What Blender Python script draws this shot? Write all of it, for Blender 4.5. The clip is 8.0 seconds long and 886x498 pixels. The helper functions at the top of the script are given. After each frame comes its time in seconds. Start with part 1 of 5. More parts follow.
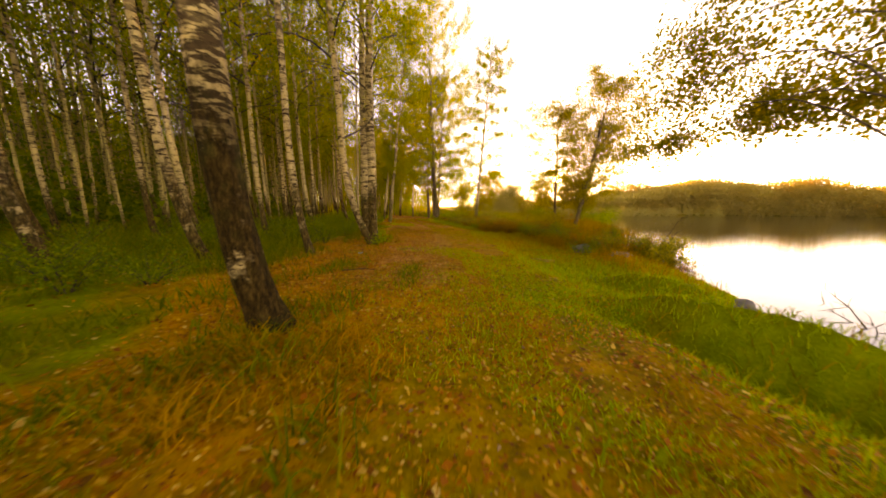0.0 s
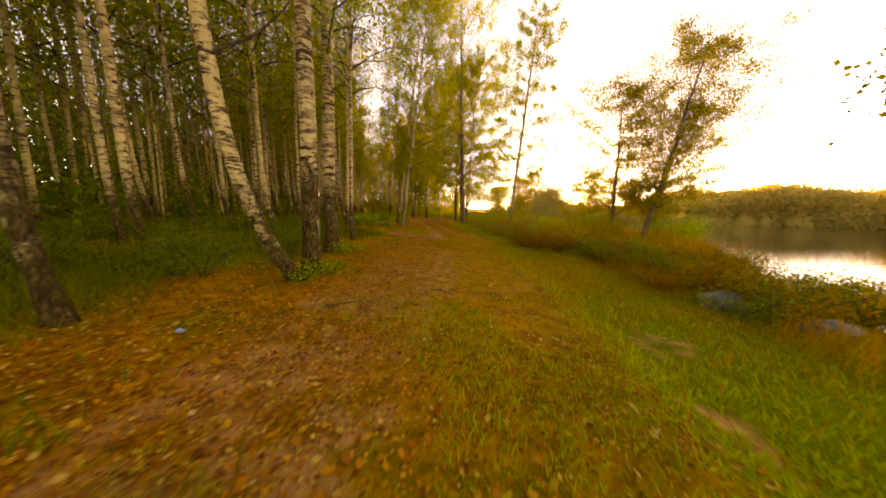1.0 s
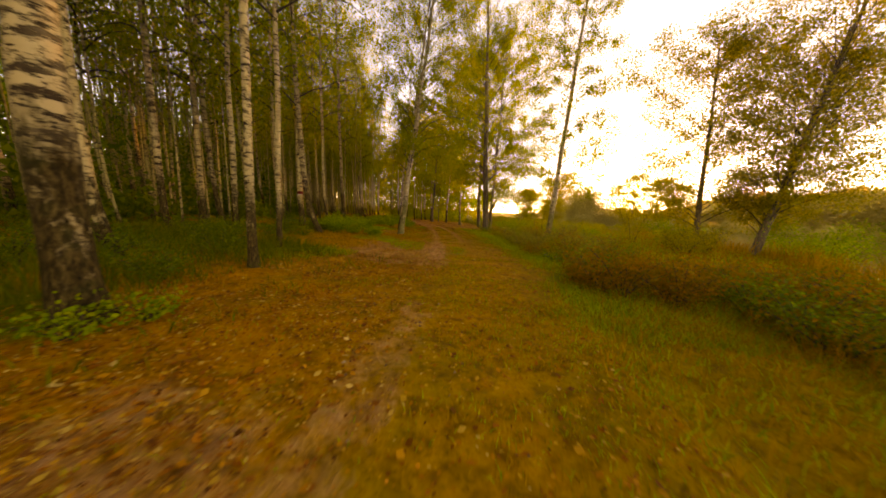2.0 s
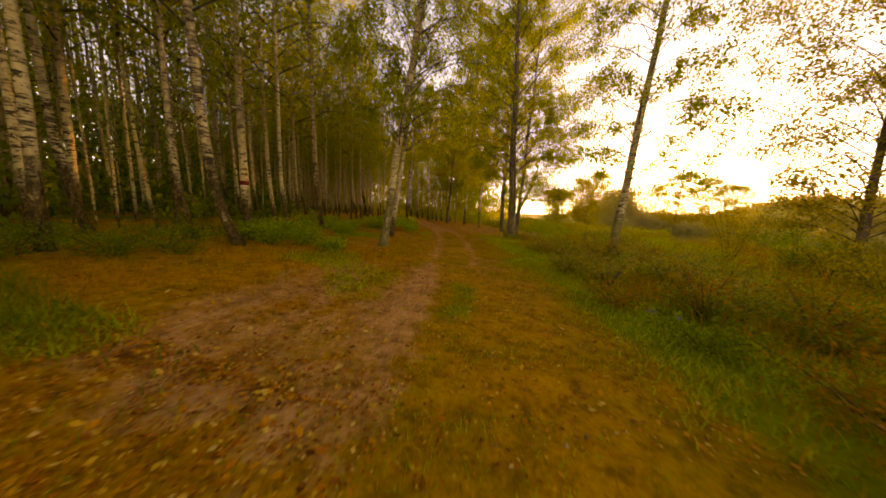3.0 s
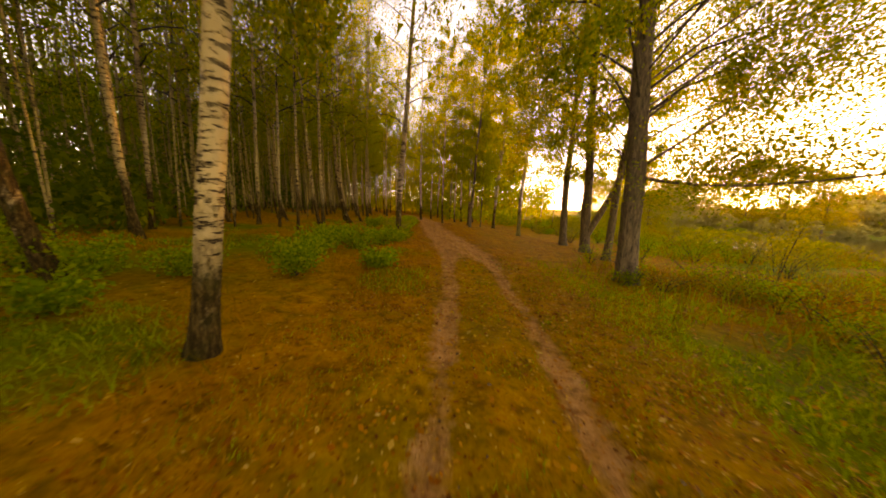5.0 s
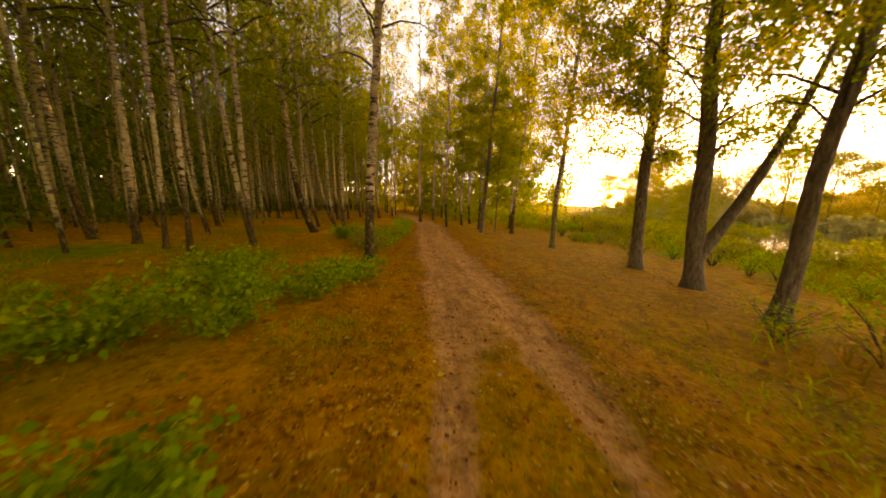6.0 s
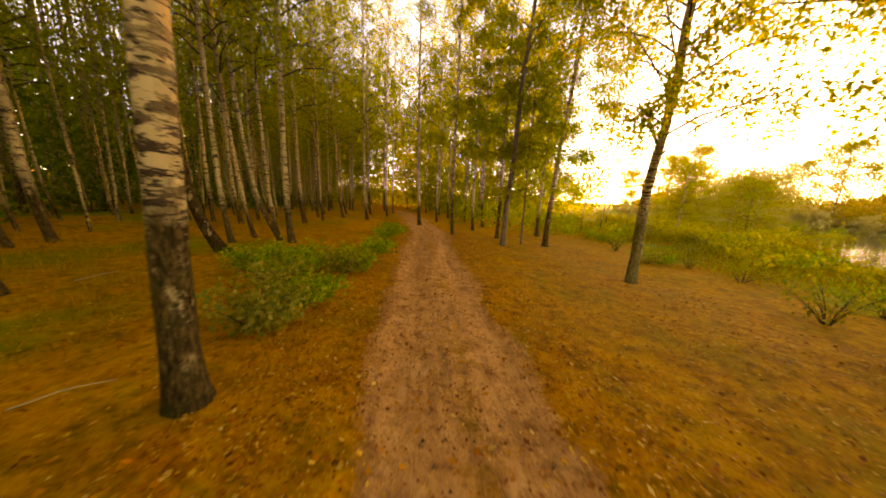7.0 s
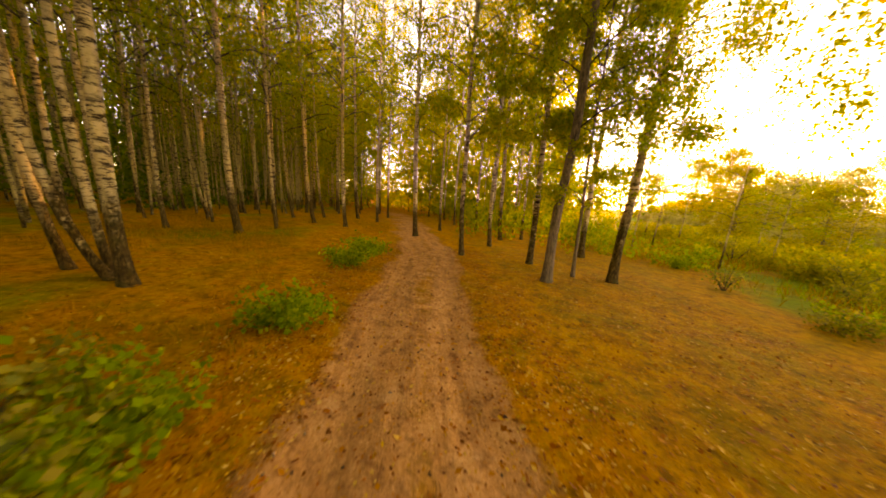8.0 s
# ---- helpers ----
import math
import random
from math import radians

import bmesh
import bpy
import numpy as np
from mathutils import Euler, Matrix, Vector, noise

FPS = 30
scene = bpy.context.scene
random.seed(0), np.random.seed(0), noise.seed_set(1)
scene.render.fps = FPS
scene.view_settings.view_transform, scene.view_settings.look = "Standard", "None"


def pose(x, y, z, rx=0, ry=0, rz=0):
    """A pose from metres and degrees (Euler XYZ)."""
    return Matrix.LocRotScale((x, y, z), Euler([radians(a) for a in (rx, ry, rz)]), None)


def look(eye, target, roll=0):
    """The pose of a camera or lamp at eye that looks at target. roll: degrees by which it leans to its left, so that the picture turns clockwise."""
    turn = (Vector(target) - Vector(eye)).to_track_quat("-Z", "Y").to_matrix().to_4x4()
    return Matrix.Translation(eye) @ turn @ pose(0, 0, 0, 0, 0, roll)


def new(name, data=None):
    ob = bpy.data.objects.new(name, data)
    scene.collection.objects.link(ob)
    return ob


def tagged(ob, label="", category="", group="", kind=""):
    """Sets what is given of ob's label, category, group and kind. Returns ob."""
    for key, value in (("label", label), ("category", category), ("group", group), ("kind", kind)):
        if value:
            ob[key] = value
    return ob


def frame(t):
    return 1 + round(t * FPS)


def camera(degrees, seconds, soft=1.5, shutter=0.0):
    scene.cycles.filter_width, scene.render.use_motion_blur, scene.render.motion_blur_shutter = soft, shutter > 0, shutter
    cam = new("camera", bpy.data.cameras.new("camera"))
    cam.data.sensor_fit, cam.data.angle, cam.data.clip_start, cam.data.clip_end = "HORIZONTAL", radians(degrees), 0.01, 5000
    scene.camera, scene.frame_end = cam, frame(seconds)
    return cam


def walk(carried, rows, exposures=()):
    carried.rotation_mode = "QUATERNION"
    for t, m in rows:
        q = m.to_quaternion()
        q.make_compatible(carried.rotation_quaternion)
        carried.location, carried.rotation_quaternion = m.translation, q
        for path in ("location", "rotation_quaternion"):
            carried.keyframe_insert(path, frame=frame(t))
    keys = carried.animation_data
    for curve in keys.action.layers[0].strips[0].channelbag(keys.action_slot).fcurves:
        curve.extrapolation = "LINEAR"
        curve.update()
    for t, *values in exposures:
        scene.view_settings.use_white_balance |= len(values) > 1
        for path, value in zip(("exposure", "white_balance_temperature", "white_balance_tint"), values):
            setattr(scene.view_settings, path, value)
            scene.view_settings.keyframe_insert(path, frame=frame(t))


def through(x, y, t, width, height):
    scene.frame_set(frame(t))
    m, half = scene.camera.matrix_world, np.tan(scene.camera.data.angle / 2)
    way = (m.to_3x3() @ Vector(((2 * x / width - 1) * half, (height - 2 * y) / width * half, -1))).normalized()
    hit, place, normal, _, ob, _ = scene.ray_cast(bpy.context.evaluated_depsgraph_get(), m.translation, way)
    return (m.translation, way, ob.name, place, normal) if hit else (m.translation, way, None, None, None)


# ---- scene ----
cam = camera(115.3, 8.0, soft=1.7, shutter=0.14)
PATH = [
    (0, (0.888, -0.154, 1.3), (0.913, 1.825, 1.014), 0.7),
    (0.5, (1.248, 2.207, 1.39), (1.166, 4.184, 1.1), 1.4),
    (1, (1.592, 4.86, 1.383), (1.385, 6.83, 1.103), 2.1),
    (1.5, (1.786, 7.624, 1.327), (1.483, 9.582, 1.061), 2.5),
    (3, (1.229, 15.81, 1.43), (0.688, 17.717, 1.16), 3.4),
    (3.5, (0.728, 18.162, 1.517), (0.143, 20.053, 1.23), 4.1),
    (4, (0.111, 20.651, 1.575), (-0.519, 22.526, 1.282), 3.9),
    (4.5, (-0.677, 23.184, 1.598), (-1.341, 25.048, 1.304), 3.3),
    (5.1, (-1.79, 26.36, 1.65), (-2.473, 28.214, 1.34), 3.0),
    (6.5, (-4.456, 33.854, 1.895), (-5.197, 35.68, 1.55), 2.4),
    (7, (-5.456, 36.571, 1.955), (-6.221, 38.382, 1.592), 3.0),
    (7.5, (-6.381, 38.974, 1.97), (-7.174, 40.774, 1.611), 3.7),
    (8, (-7.514, 41.463, 1.928), (-8.317, 43.261, 1.577), 4.3),
]
WARM = (40000, 42)                     # kelvin and tint of the clip's warm picture
walk(cam, [(t, look(eye, target, roll)) for t, eye, target, roll in PATH], [(0, 3.25, *WARM), (1.5, 3.08, *WARM), (3, 2.9, *WARM), (4, 3.12, *WARM), (5, 3.28, *WARM), (6.5, 3.62, *WARM), (8, 3.98, *WARM)])
SUN_AZ, SUN_EL = 22.1, 5.5            # degrees to the right of +y, degrees up

# ---------------------------------------------------------------- light
world = bpy.data.worlds.new("sky")
scene.world = world
world.use_nodes = True
wn = world.node_tree.nodes
sky = wn.new("ShaderNodeTexSky")
sky.sky_type, sky.sun_disc = "NISHITA", False
sky.sun_elevation, sky.sun_rotation = radians(SUN_EL), radians(SUN_AZ)
sky.dust_density, sky.air_density, sky.ozone_density = 0.08, 0.4, 0.4
world.node_tree.links.new(sky.outputs[0], wn["Background"].inputs[0])
wn["Background"].inputs[1].default_value = 0.15
SUN_DIR = Vector((math.sin(radians(SUN_AZ)) * math.cos(radians(SUN_EL)),
                  math.cos(radians(SUN_AZ)) * math.cos(radians(SUN_EL)), math.sin(radians(SUN_EL))))
lamp = bpy.data.lights.new("sun_light", "SUN")
lamp.energy, lamp.angle, lamp.color = 2.2, radians(1.0), (1.0, 0.64, 0.28)
sun = new("sun_light", lamp)
sun.matrix_world = look(SUN_DIR * 100, (0, 0, 0))


# ---------------------------------------------------------------- materials
class Nodes:
    def __init__(self, name):
        self.mat = bpy.data.materials.new(name)
        self.mat.use_nodes = True
        self.n, self.l = self.mat.node_tree.nodes, self.mat.node_tree.links
        self.bsdf = self.n["Principled BSDF"]
        self.out = self.n["Material Output"]

    def put(self, kind, **vals):
        nd = self.n.new(kind)
        for k, v in vals.items():
            if k in nd.inputs:
                nd.inputs[k].default_value = v
        return nd

    def link(self, a, b):
        self.l.new(a, b)

    def coords(self, which="Object", scale=(1, 1, 1)):
        tc, mp = self.n.new("ShaderNodeTexCoord"), self.n.new("ShaderNodeMapping")
        mp.inputs["Scale"].default_value = scale
        self.link(tc.outputs[which], mp.inputs["Vector"])
        return mp.outputs[0]

    def noise(self, vec, scale, detail=4, rough=0.6):
        nd = self.put("ShaderNodeTexNoise", Scale=scale, Detail=detail, Roughness=rough)
        if vec is not None:
            self.link(vec, nd.inputs["Vector"])
        return nd.outputs["Fac"]

    def ramp(self, fac, stops):
        nd = self.n.new("ShaderNodeValToRGB")
        els = nd.color_ramp.elements
        while len(els) < len(stops):
            els.new(0.5)
        for e, (p, c) in zip(els, stops):
            e.position = p
            e.color = (c, c, c, 1) if isinstance(c, (int, float)) else (*c, 1)
        self.link(fac, nd.inputs[0])
        return nd.outputs[0]

    def mix(self, fac, a, b, blend="MIX"):
        nd = self.n.new("ShaderNodeMix")
        nd.data_type, nd.blend_type = "RGBA", blend
        for sock, v in ((nd.inputs[0], fac), (nd.inputs[6], a), (nd.inputs[7], b)):
            if isinstance(v, (int, float)):
                sock.default_value = v
            elif isinstance(v, tuple):
                sock.default_value = (*v, 1)
            else:
                self.link(v, sock)
        return nd.outputs[2]

    def math(self, op, a, b=0.0, clamp=False):
        nd = self.n.new("ShaderNodeMath")
        nd.operation, nd.use_clamp = op, clamp
        for sock, v in ((nd.inputs[0], a), (nd.inputs[1], b)):
            if isinstance(v, (int, float)):
                sock.default_value = v
            else:
                self.link(v, sock)
        return nd.outputs[0]

    def attr(self, name):
        nd = self.n.new("ShaderNodeAttribute")
        nd.attribute_name = name
        return nd.outputs["Fac"]

    def rnd(self):
        return self.n.new("ShaderNodeObjectInfo").outputs["Random"]

    def island(self):
        return self.n.new("ShaderNodeNewGeometry").outputs["Random Per Island"]

    def bump(self, height, strength, dist):
        nd = self.put("ShaderNodeBump", Strength=strength, Distance=dist)
        self.link(height, nd.inputs["Height"])
        self.link(nd.outputs[0], self.bsdf.inputs["Normal"])

    def done(self, colour, rough=0.85, gloss=0.12):
        self.bsdf.inputs["Specular IOR Level"].default_value = gloss
        if isinstance(colour, tuple):
            self.bsdf.inputs["Base Color"].default_value = (*colour, 1)
        else:
            self.link(colour, self.bsdf.inputs["Base Color"])
        self.bsdf.inputs["Roughness"].default_value = rough
        return self.mat


def birch_bark(name, white, dark, base_height, scar=0.49, foot=((0.012, 0.008, 0.004), (0.075, 0.044, 0.012), (0.29, 0.19, 0.06))):
    m = Nodes(name)
    o = m.coords("Object")
    flecks = m.ramp(m.noise(m.coords("Object", (5, 5, 24)), 1.3, 3, 0.6), [(0.58, 0.0), (0.62, 1.0)])
    scars = m.ramp(m.noise(m.coords("Object", (2.8, 2.8, 11)), 1.25, 8, 0.76), [(scar + 0.045, 0.0), (scar + 0.075, 1.0)])
    broad = m.ramp(m.noise(m.coords("Object", (1, 1, 1.3)), 1.7, 3, 0.5), [(0.38, 0.45), (0.55, 1.0)])
    tone = m.mix(m.noise(o, 2.6, 4, 0.7), white, tuple(c * f for c, f in zip(white, (0.62, 0.55, 0.45))))
    tone = m.mix(m.math("MULTIPLY", flecks, 0.9), tone, dark)
    tone = m.mix(m.math("MULTIPLY", scars, broad), tone, m.mix(m.noise(o, 20, 4), dark, tuple(c * 3.2 for c in dark)))
    sep = m.n.new("ShaderNodeSeparateXYZ")
    m.link(o, sep.inputs[0])
    edge = m.math("ADD", sep.outputs[2], m.math("MULTIPLY", m.noise(m.coords("Object", (5, 5, 2.5)), 1.5, 6, 0.8), -2.4))
    edge = m.math("ADD", edge, m.math("MULTIPLY", m.rnd(), -0.6))
    low = m.ramp(m.math("ADD", edge, 1.0 - base_height), [(0.0, 1.0), (0.5, 0.0)])
    fissure = m.noise(m.coords("Object", (11, 11, 3.2)), 2.4, 7, 0.8)
    rough_bark = m.ramp(fissure, [(0.36, foot[0]), (0.50, foot[1]), (0.68, foot[2])])
    low = m.math("MULTIPLY", low, m.ramp(m.noise(m.coords("Object", (2.6, 2.6, 1.7)), 1.6, 5, 0.7), [(0.54, 1.0), (0.62, 0.12)]))
    if base_height > 0.5:
        heel = m.math("ADD", sep.outputs[2], m.math("MULTIPLY", m.noise(m.coords("Object", (6, 6, 3)), 1.5, 5, 0.7), -0.9))
        low = m.math("MAXIMUM", low, m.ramp(m.math("ADD", heel, 0.35), [(0.25, 1.0), (0.45, 0.0)]))
    moss = m.ramp(m.noise(o, 3.1, 4), [(0.5, 0.0), (0.66, 0.5)])
    rough_bark = m.mix(moss, rough_bark, (0.055, 0.065, 0.012))
    m.bump(m.mix(low, m.math("ADD", m.math("MULTIPLY", flecks, -0.3), m.math("MULTIPLY", scars, -0.6)), m.math("MULTIPLY", fissure, 2.0)), 1.0, 0.03)
    return m.done(m.mix(low, tone, rough_bark), 0.75, 0.06)


def dark_bark(name, low, high):
    m = Nodes(name)
    f = m.noise(m.coords("Object", (8, 8, 1.8)), 2.6, 6, 0.75)
    c = m.ramp(f, [(0.34, low), (0.66, high)])
    c = m.mix(m.ramp(m.noise(m.coords("Object"), 2.2, 4), [(0.5, 0.0), (0.7, 0.5)]), c, (0.10, 0.10, 0.035))
    m.bump(f, 0.9, 0.03)
    return m.done(c, 0.9)


def leaf_material(name, stops, through=0.5, rough=0.55):
    """Thin leaves that let part of the light through; each leaf has its own tone."""
    m = Nodes(name)
    c = m.ramp(m.island(), stops)
    c = m.mix(m.math("MULTIPLY", m.rnd(), 0.35), c, m.mix(1.0, c, (1.25, 0.95, 0.6), "MULTIPLY"))
    m.done(c, rough, 0.04)
    tr = m.n.new("ShaderNodeBsdfTranslucent")
    m.link(m.mix(1.0, c, (1.35, 1.2, 0.55), "MULTIPLY"), tr.inputs[0])
    sh = m.n.new("ShaderNodeMixShader")
    sh.inputs[0].default_value = through
    m.link(m.bsdf.outputs[0], sh.inputs[1])
    m.link(tr.outputs[0], sh.inputs[2])
    m.link(sh.outputs[0], m.out.inputs[0])
    return m.mat


BARK = birch_bark("birch_bark", (0.68, 0.52, 0.25), (0.030, 0.020, 0.010), 0.55)
BARK_ROUGH = birch_bark("old_birch_bark", (0.66, 0.50, 0.25), (0.030, 0.018, 0.009), 1.15, 0.46)
BARK_OLD = birch_bark("mossy_birch_bark", (0.62, 0.46, 0.22), (0.034, 0.020, 0.009), 1.5, 0.445, ((0.008, 0.005, 0.002), (0.045, 0.024, 0.006), (0.17, 0.10, 0.028)))
BARK_THIN = birch_bark("young_birch_bark", (0.54, 0.43, 0.17), (0.045, 0.032, 0.02), 0.0)
BARK_PALE = birch_bark("pale_birch_bark", (0.62, 0.49, 0.24), (0.036, 0.024, 0.013), 0.9, 0.465, ((0.05, 0.036, 0.010), (0.18, 0.145, 0.045), (0.42, 0.36, 0.13)))
BARK_DARK = dark_bark("dark_bark", (0.035, 0.024, 0.014), (0.26, 0.18, 0.10))
TWIG = dark_bark("twig_bark", (0.03, 0.02, 0.012), (0.10, 0.07, 0.04))
LEAF = leaf_material("birch_leaf", [(0.0, (0.099, 0.172, 0.004)), (0.4, (0.175, 0.258, 0.005)), (0.8, (0.283, 0.324, 0.006)), (1.0, (0.415, 0.333, 0.007))], 0.72)
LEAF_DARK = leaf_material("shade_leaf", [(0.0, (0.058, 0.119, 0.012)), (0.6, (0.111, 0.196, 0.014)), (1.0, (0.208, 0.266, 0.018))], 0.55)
LEAF_ALDER = leaf_material("alder_leaf", [(0.0, (0.159, 0.178, 0.022)), (0.6, (0.288, 0.277, 0.031)), (1.0, (0.446, 0.329, 0.038))], 0.75)
LEAF_SHRUB = leaf_material("shrub_leaf", [(0.0, (0.085, 0.187, 0.008)), (0.6, (0.180, 0.330, 0.010)), (1.0, (0.342, 0.418, 0.014))], 0.55)
LEAF_YELLOW = leaf_material("yellowing_leaf", [(0.0, (0.109, 0.156, 0.026)), (0.5, (0.246, 0.250, 0.035)), (1.0, (0.376, 0.296, 0.053))], 0.45)
LEAF_BRACKEN = leaf_material("bracken_frond", [(0.0, (0.126, 0.117, 0.009)), (0.5, (0.252, 0.144, 0.013)), (1.0, (0.378, 0.162, 0.016))], 0.5)
# far leaves, paler and closer in tone: haze is put into the colour
LEAF_HAZE = leaf_material("haze_toned_leaf", [(0.0, (0.33, 0.31, 0.16)), (0.6, (0.37, 0.34, 0.17)), (1.0, (0.41, 0.36, 0.18))], 0.8)
GRASS_GREEN = leaf_material("green_grass", [(0.0, (0.114, 0.232, 0.006)), (0.6, (0.247, 0.403, 0.008)), (1.0, (0.399, 0.464, 0.012))], 0.55)
GRASS_DRY = leaf_material("dry_grass", [(0.0, (0.170, 0.128, 0.005)), (0.5, (0.357, 0.187, 0.009)), (1.0, (0.510, 0.255, 0.017))], 0.35)
# grass below the birches: tree shade is put into these darker colours
GRASS_SHADE = leaf_material("woodland_sedge", [(0.0, (0.06, 0.10, 0.006)), (0.6, (0.12, 0.17, 0.008)), (1.0, (0.24, 0.21, 0.012))], 0.4)
LITTER = leaf_material("fallen_leaf", [(0.0, (0.131, 0.043, 0.009)), (0.35, (0.355, 0.102, 0.010)), (0.7, (0.524, 0.204, 0.017)), (0.88, (0.561, 0.306, 0.034)), (1.0, (0.580, 0.374, 0.102))], 0.1)


def ground_material():
    m = Nodes("forest_ground")
    o = m.coords("Object")
    big, mid, fine = m.noise(o, 0.55, 4, 0.65), m.noise(o, 3.2, 6, 0.7), m.noise(o, 28, 5, 0.75)
    litter = m.ramp(m.mix(0.5, mid, fine), [(0.34, (0.14, 0.058, 0.006)), (0.5, (0.56, 0.20, 0.010)), (0.66, (0.66, 0.34, 0.022))])
    grass = m.ramp(m.mix(0.55, mid, fine), [(0.32, (0.10, 0.062, 0.004)), (0.5, (0.40, 0.20, 0.008)), (0.68, (0.52, 0.30, 0.016))])
    green = m.ramp(m.mix(0.5, mid, fine), [(0.32, (0.06, 0.085, 0.004)), (0.52, (0.15, 0.20, 0.007)), (0.68, (0.28, 0.28, 0.012))])
    dirt = m.ramp(m.mix(0.45, mid, fine), [(0.30, (0.20, 0.08, 0.022)), (0.5, (0.56, 0.245, 0.075)), (0.7, (0.68, 0.36, 0.14))])
    c = m.mix(m.math("ADD", m.attr("litter"), m.math("MULTIPLY", m.math("SUBTRACT", m.noise(o, 1.3, 5, 0.7), 0.5), 1.8), True), grass, litter)
    c = m.mix(m.ramp(m.noise(o, 7.0, 5, 0.75), [(0.51, 0.0), (0.63, 0.6)]), c, (0.060, 0.028, 0.006))
    c = m.mix(m.ramp(m.noise(o, 1.9, 5, 0.7), [(0.54, 0.0), (0.70, 0.4)]), c, (0.14, 0.045, 0.006))
    c = m.mix(m.ramp(m.math("ADD", m.attr("green"), m.math("MULTIPLY", m.math("SUBTRACT", big, 0.5), 0.9)), [(0.35, 0.0), (0.65, 1.0)]), c, green)
    olive = m.ramp(m.mix(0.5, mid, fine), [(0.34, (0.07, 0.055, 0.005)), (0.52, (0.19, 0.14, 0.010)), (0.68, (0.33, 0.23, 0.016))])
    c = m.mix(m.ramp(m.noise(m.coords("Object", (1, 1, 0.1)), 0.9, 5, 0.72), [(0.47, 0.0), (0.64, 0.6)]), c, olive)
    c = m.mix(m.ramp(m.noise(m.coords("Object", (1, 1, 0.1)), 2.7, 5, 0.75), [(0.54, 0.0), (0.68, 0.55)]), c, (0.10, 0.045, 0.008))
    worn = m.math("ADD", m.attr("dirt"), m.math("MULTIPLY", m.math("SUBTRACT", m.mix(0.5, big, mid), 0.5), 1.7))
    # long scuffs and ruts that run with the track
    lane = m.n.new("ShaderNodeAttribute")
    lane.attribute_name = "lane"
    scuff = m.noise(lane.outputs["Vector"], 1.0, 5, 0.7)
    dirt = m.mix(m.ramp(scuff, [(0.50, 0.0), (0.64, 0.5)]), dirt, m.mix(1.0, dirt, (0.34, 0.30, 0.26), "MULTIPLY"))
    dirt = m.mix(m.ramp(m.noise(m.coords("Object", (1, 1, 0.1)), 5.5, 5, 0.7), [(0.52, 0.0), (0.64, 0.75)]), dirt, m.mix(1.0, dirt, (0.50, 0.42, 0.36), "MULTIPLY"))
    worn = m.math("ADD", worn, m.math("MULTIPLY", m.math("SUBTRACT", scuff, 0.5), 0.5))
    c = m.mix(m.ramp(worn, [(0.46, 0.0), (0.70, 1.0)]), c, dirt)
    trod = m.math("MULTIPLY", m.ramp(worn, [(0.46, 0.0), (0.70, 1.0)]), m.math("MULTIPLY", scuff, 0.7))
    m.bump(m.math("ADD", trod, m.math("ADD", m.math("MULTIPLY", mid, 0.6), m.math("MULTIPLY", fine, 0.4))), 1.0, 0.05)
    return m.done(c, 0.95, 0.04)


def water_material():
    m = Nodes("lake_water")
    w = m.noise(m.coords("Object", (1.0, 1.6, 1)), 1.8, 5, 0.65)
    m.bump(w, 0.09, 0.05)
    m.bsdf.inputs["IOR"].default_value = 1.33
    return m.done((0.022, 0.022, 0.010), 0.04, 0.5)


def stone_material():
    m = Nodes("grey_stone")
    o = m.coords("Object")
    c = m.ramp(m.noise(o, 5, 6, 0.7), [(0.3, (0.07, 0.06, 0.065)), (0.55, (0.17, 0.15, 0.155)), (0.75, (0.32, 0.29, 0.29))])
    c = m.mix(m.ramp(m.noise(o, 2.2, 3), [(0.52, 0.0), (0.7, 0.7)]), c, (0.10, 0.11, 0.03))
    m.bump(m.noise(o, 14, 5), 0.7, 0.02)
    return m.done(c, 0.85)


def plain(name, colour, rough=0.6, grain=0.25):
    m = Nodes(name)
    c = m.mix(m.noise(m.coords("Object"), 24, 4), colour, tuple(v * (1 - grain) for v in colour))
    return m.done(c, rough)


GROUND, WATER, STONE = ground_material(), water_material(), stone_material()


# ---------------------------------------------------------------- mesh helpers
def mesh_from(name, verts, faces, mat, smooth=False):
    """A mesh from an array of places and an array of faces with equal corners."""
    verts, faces = np.asarray(verts, np.float32), np.asarray(faces, np.int32)
    me = bpy.data.meshes.new(name)
    n, k = faces.shape
    me.vertices.add(len(verts))
    me.vertices.foreach_set("co", verts.ravel())
    me.loops.add(n * k)
    me.loops.foreach_set("vertex_index", faces.ravel())
    me.polygons.add(n)
    me.polygons.foreach_set("loop_start", np.arange(0, n * k, k, dtype=np.int32))
    me.polygons.foreach_set("use_smooth", np.full(n, smooth))
    me.update(calc_edges=True)
    me.materials.append(mat)
    return me


def child(name, me, parent, label=""):
    ob = new(name, me)
    ob.parent = parent
    return tagged(ob, label)


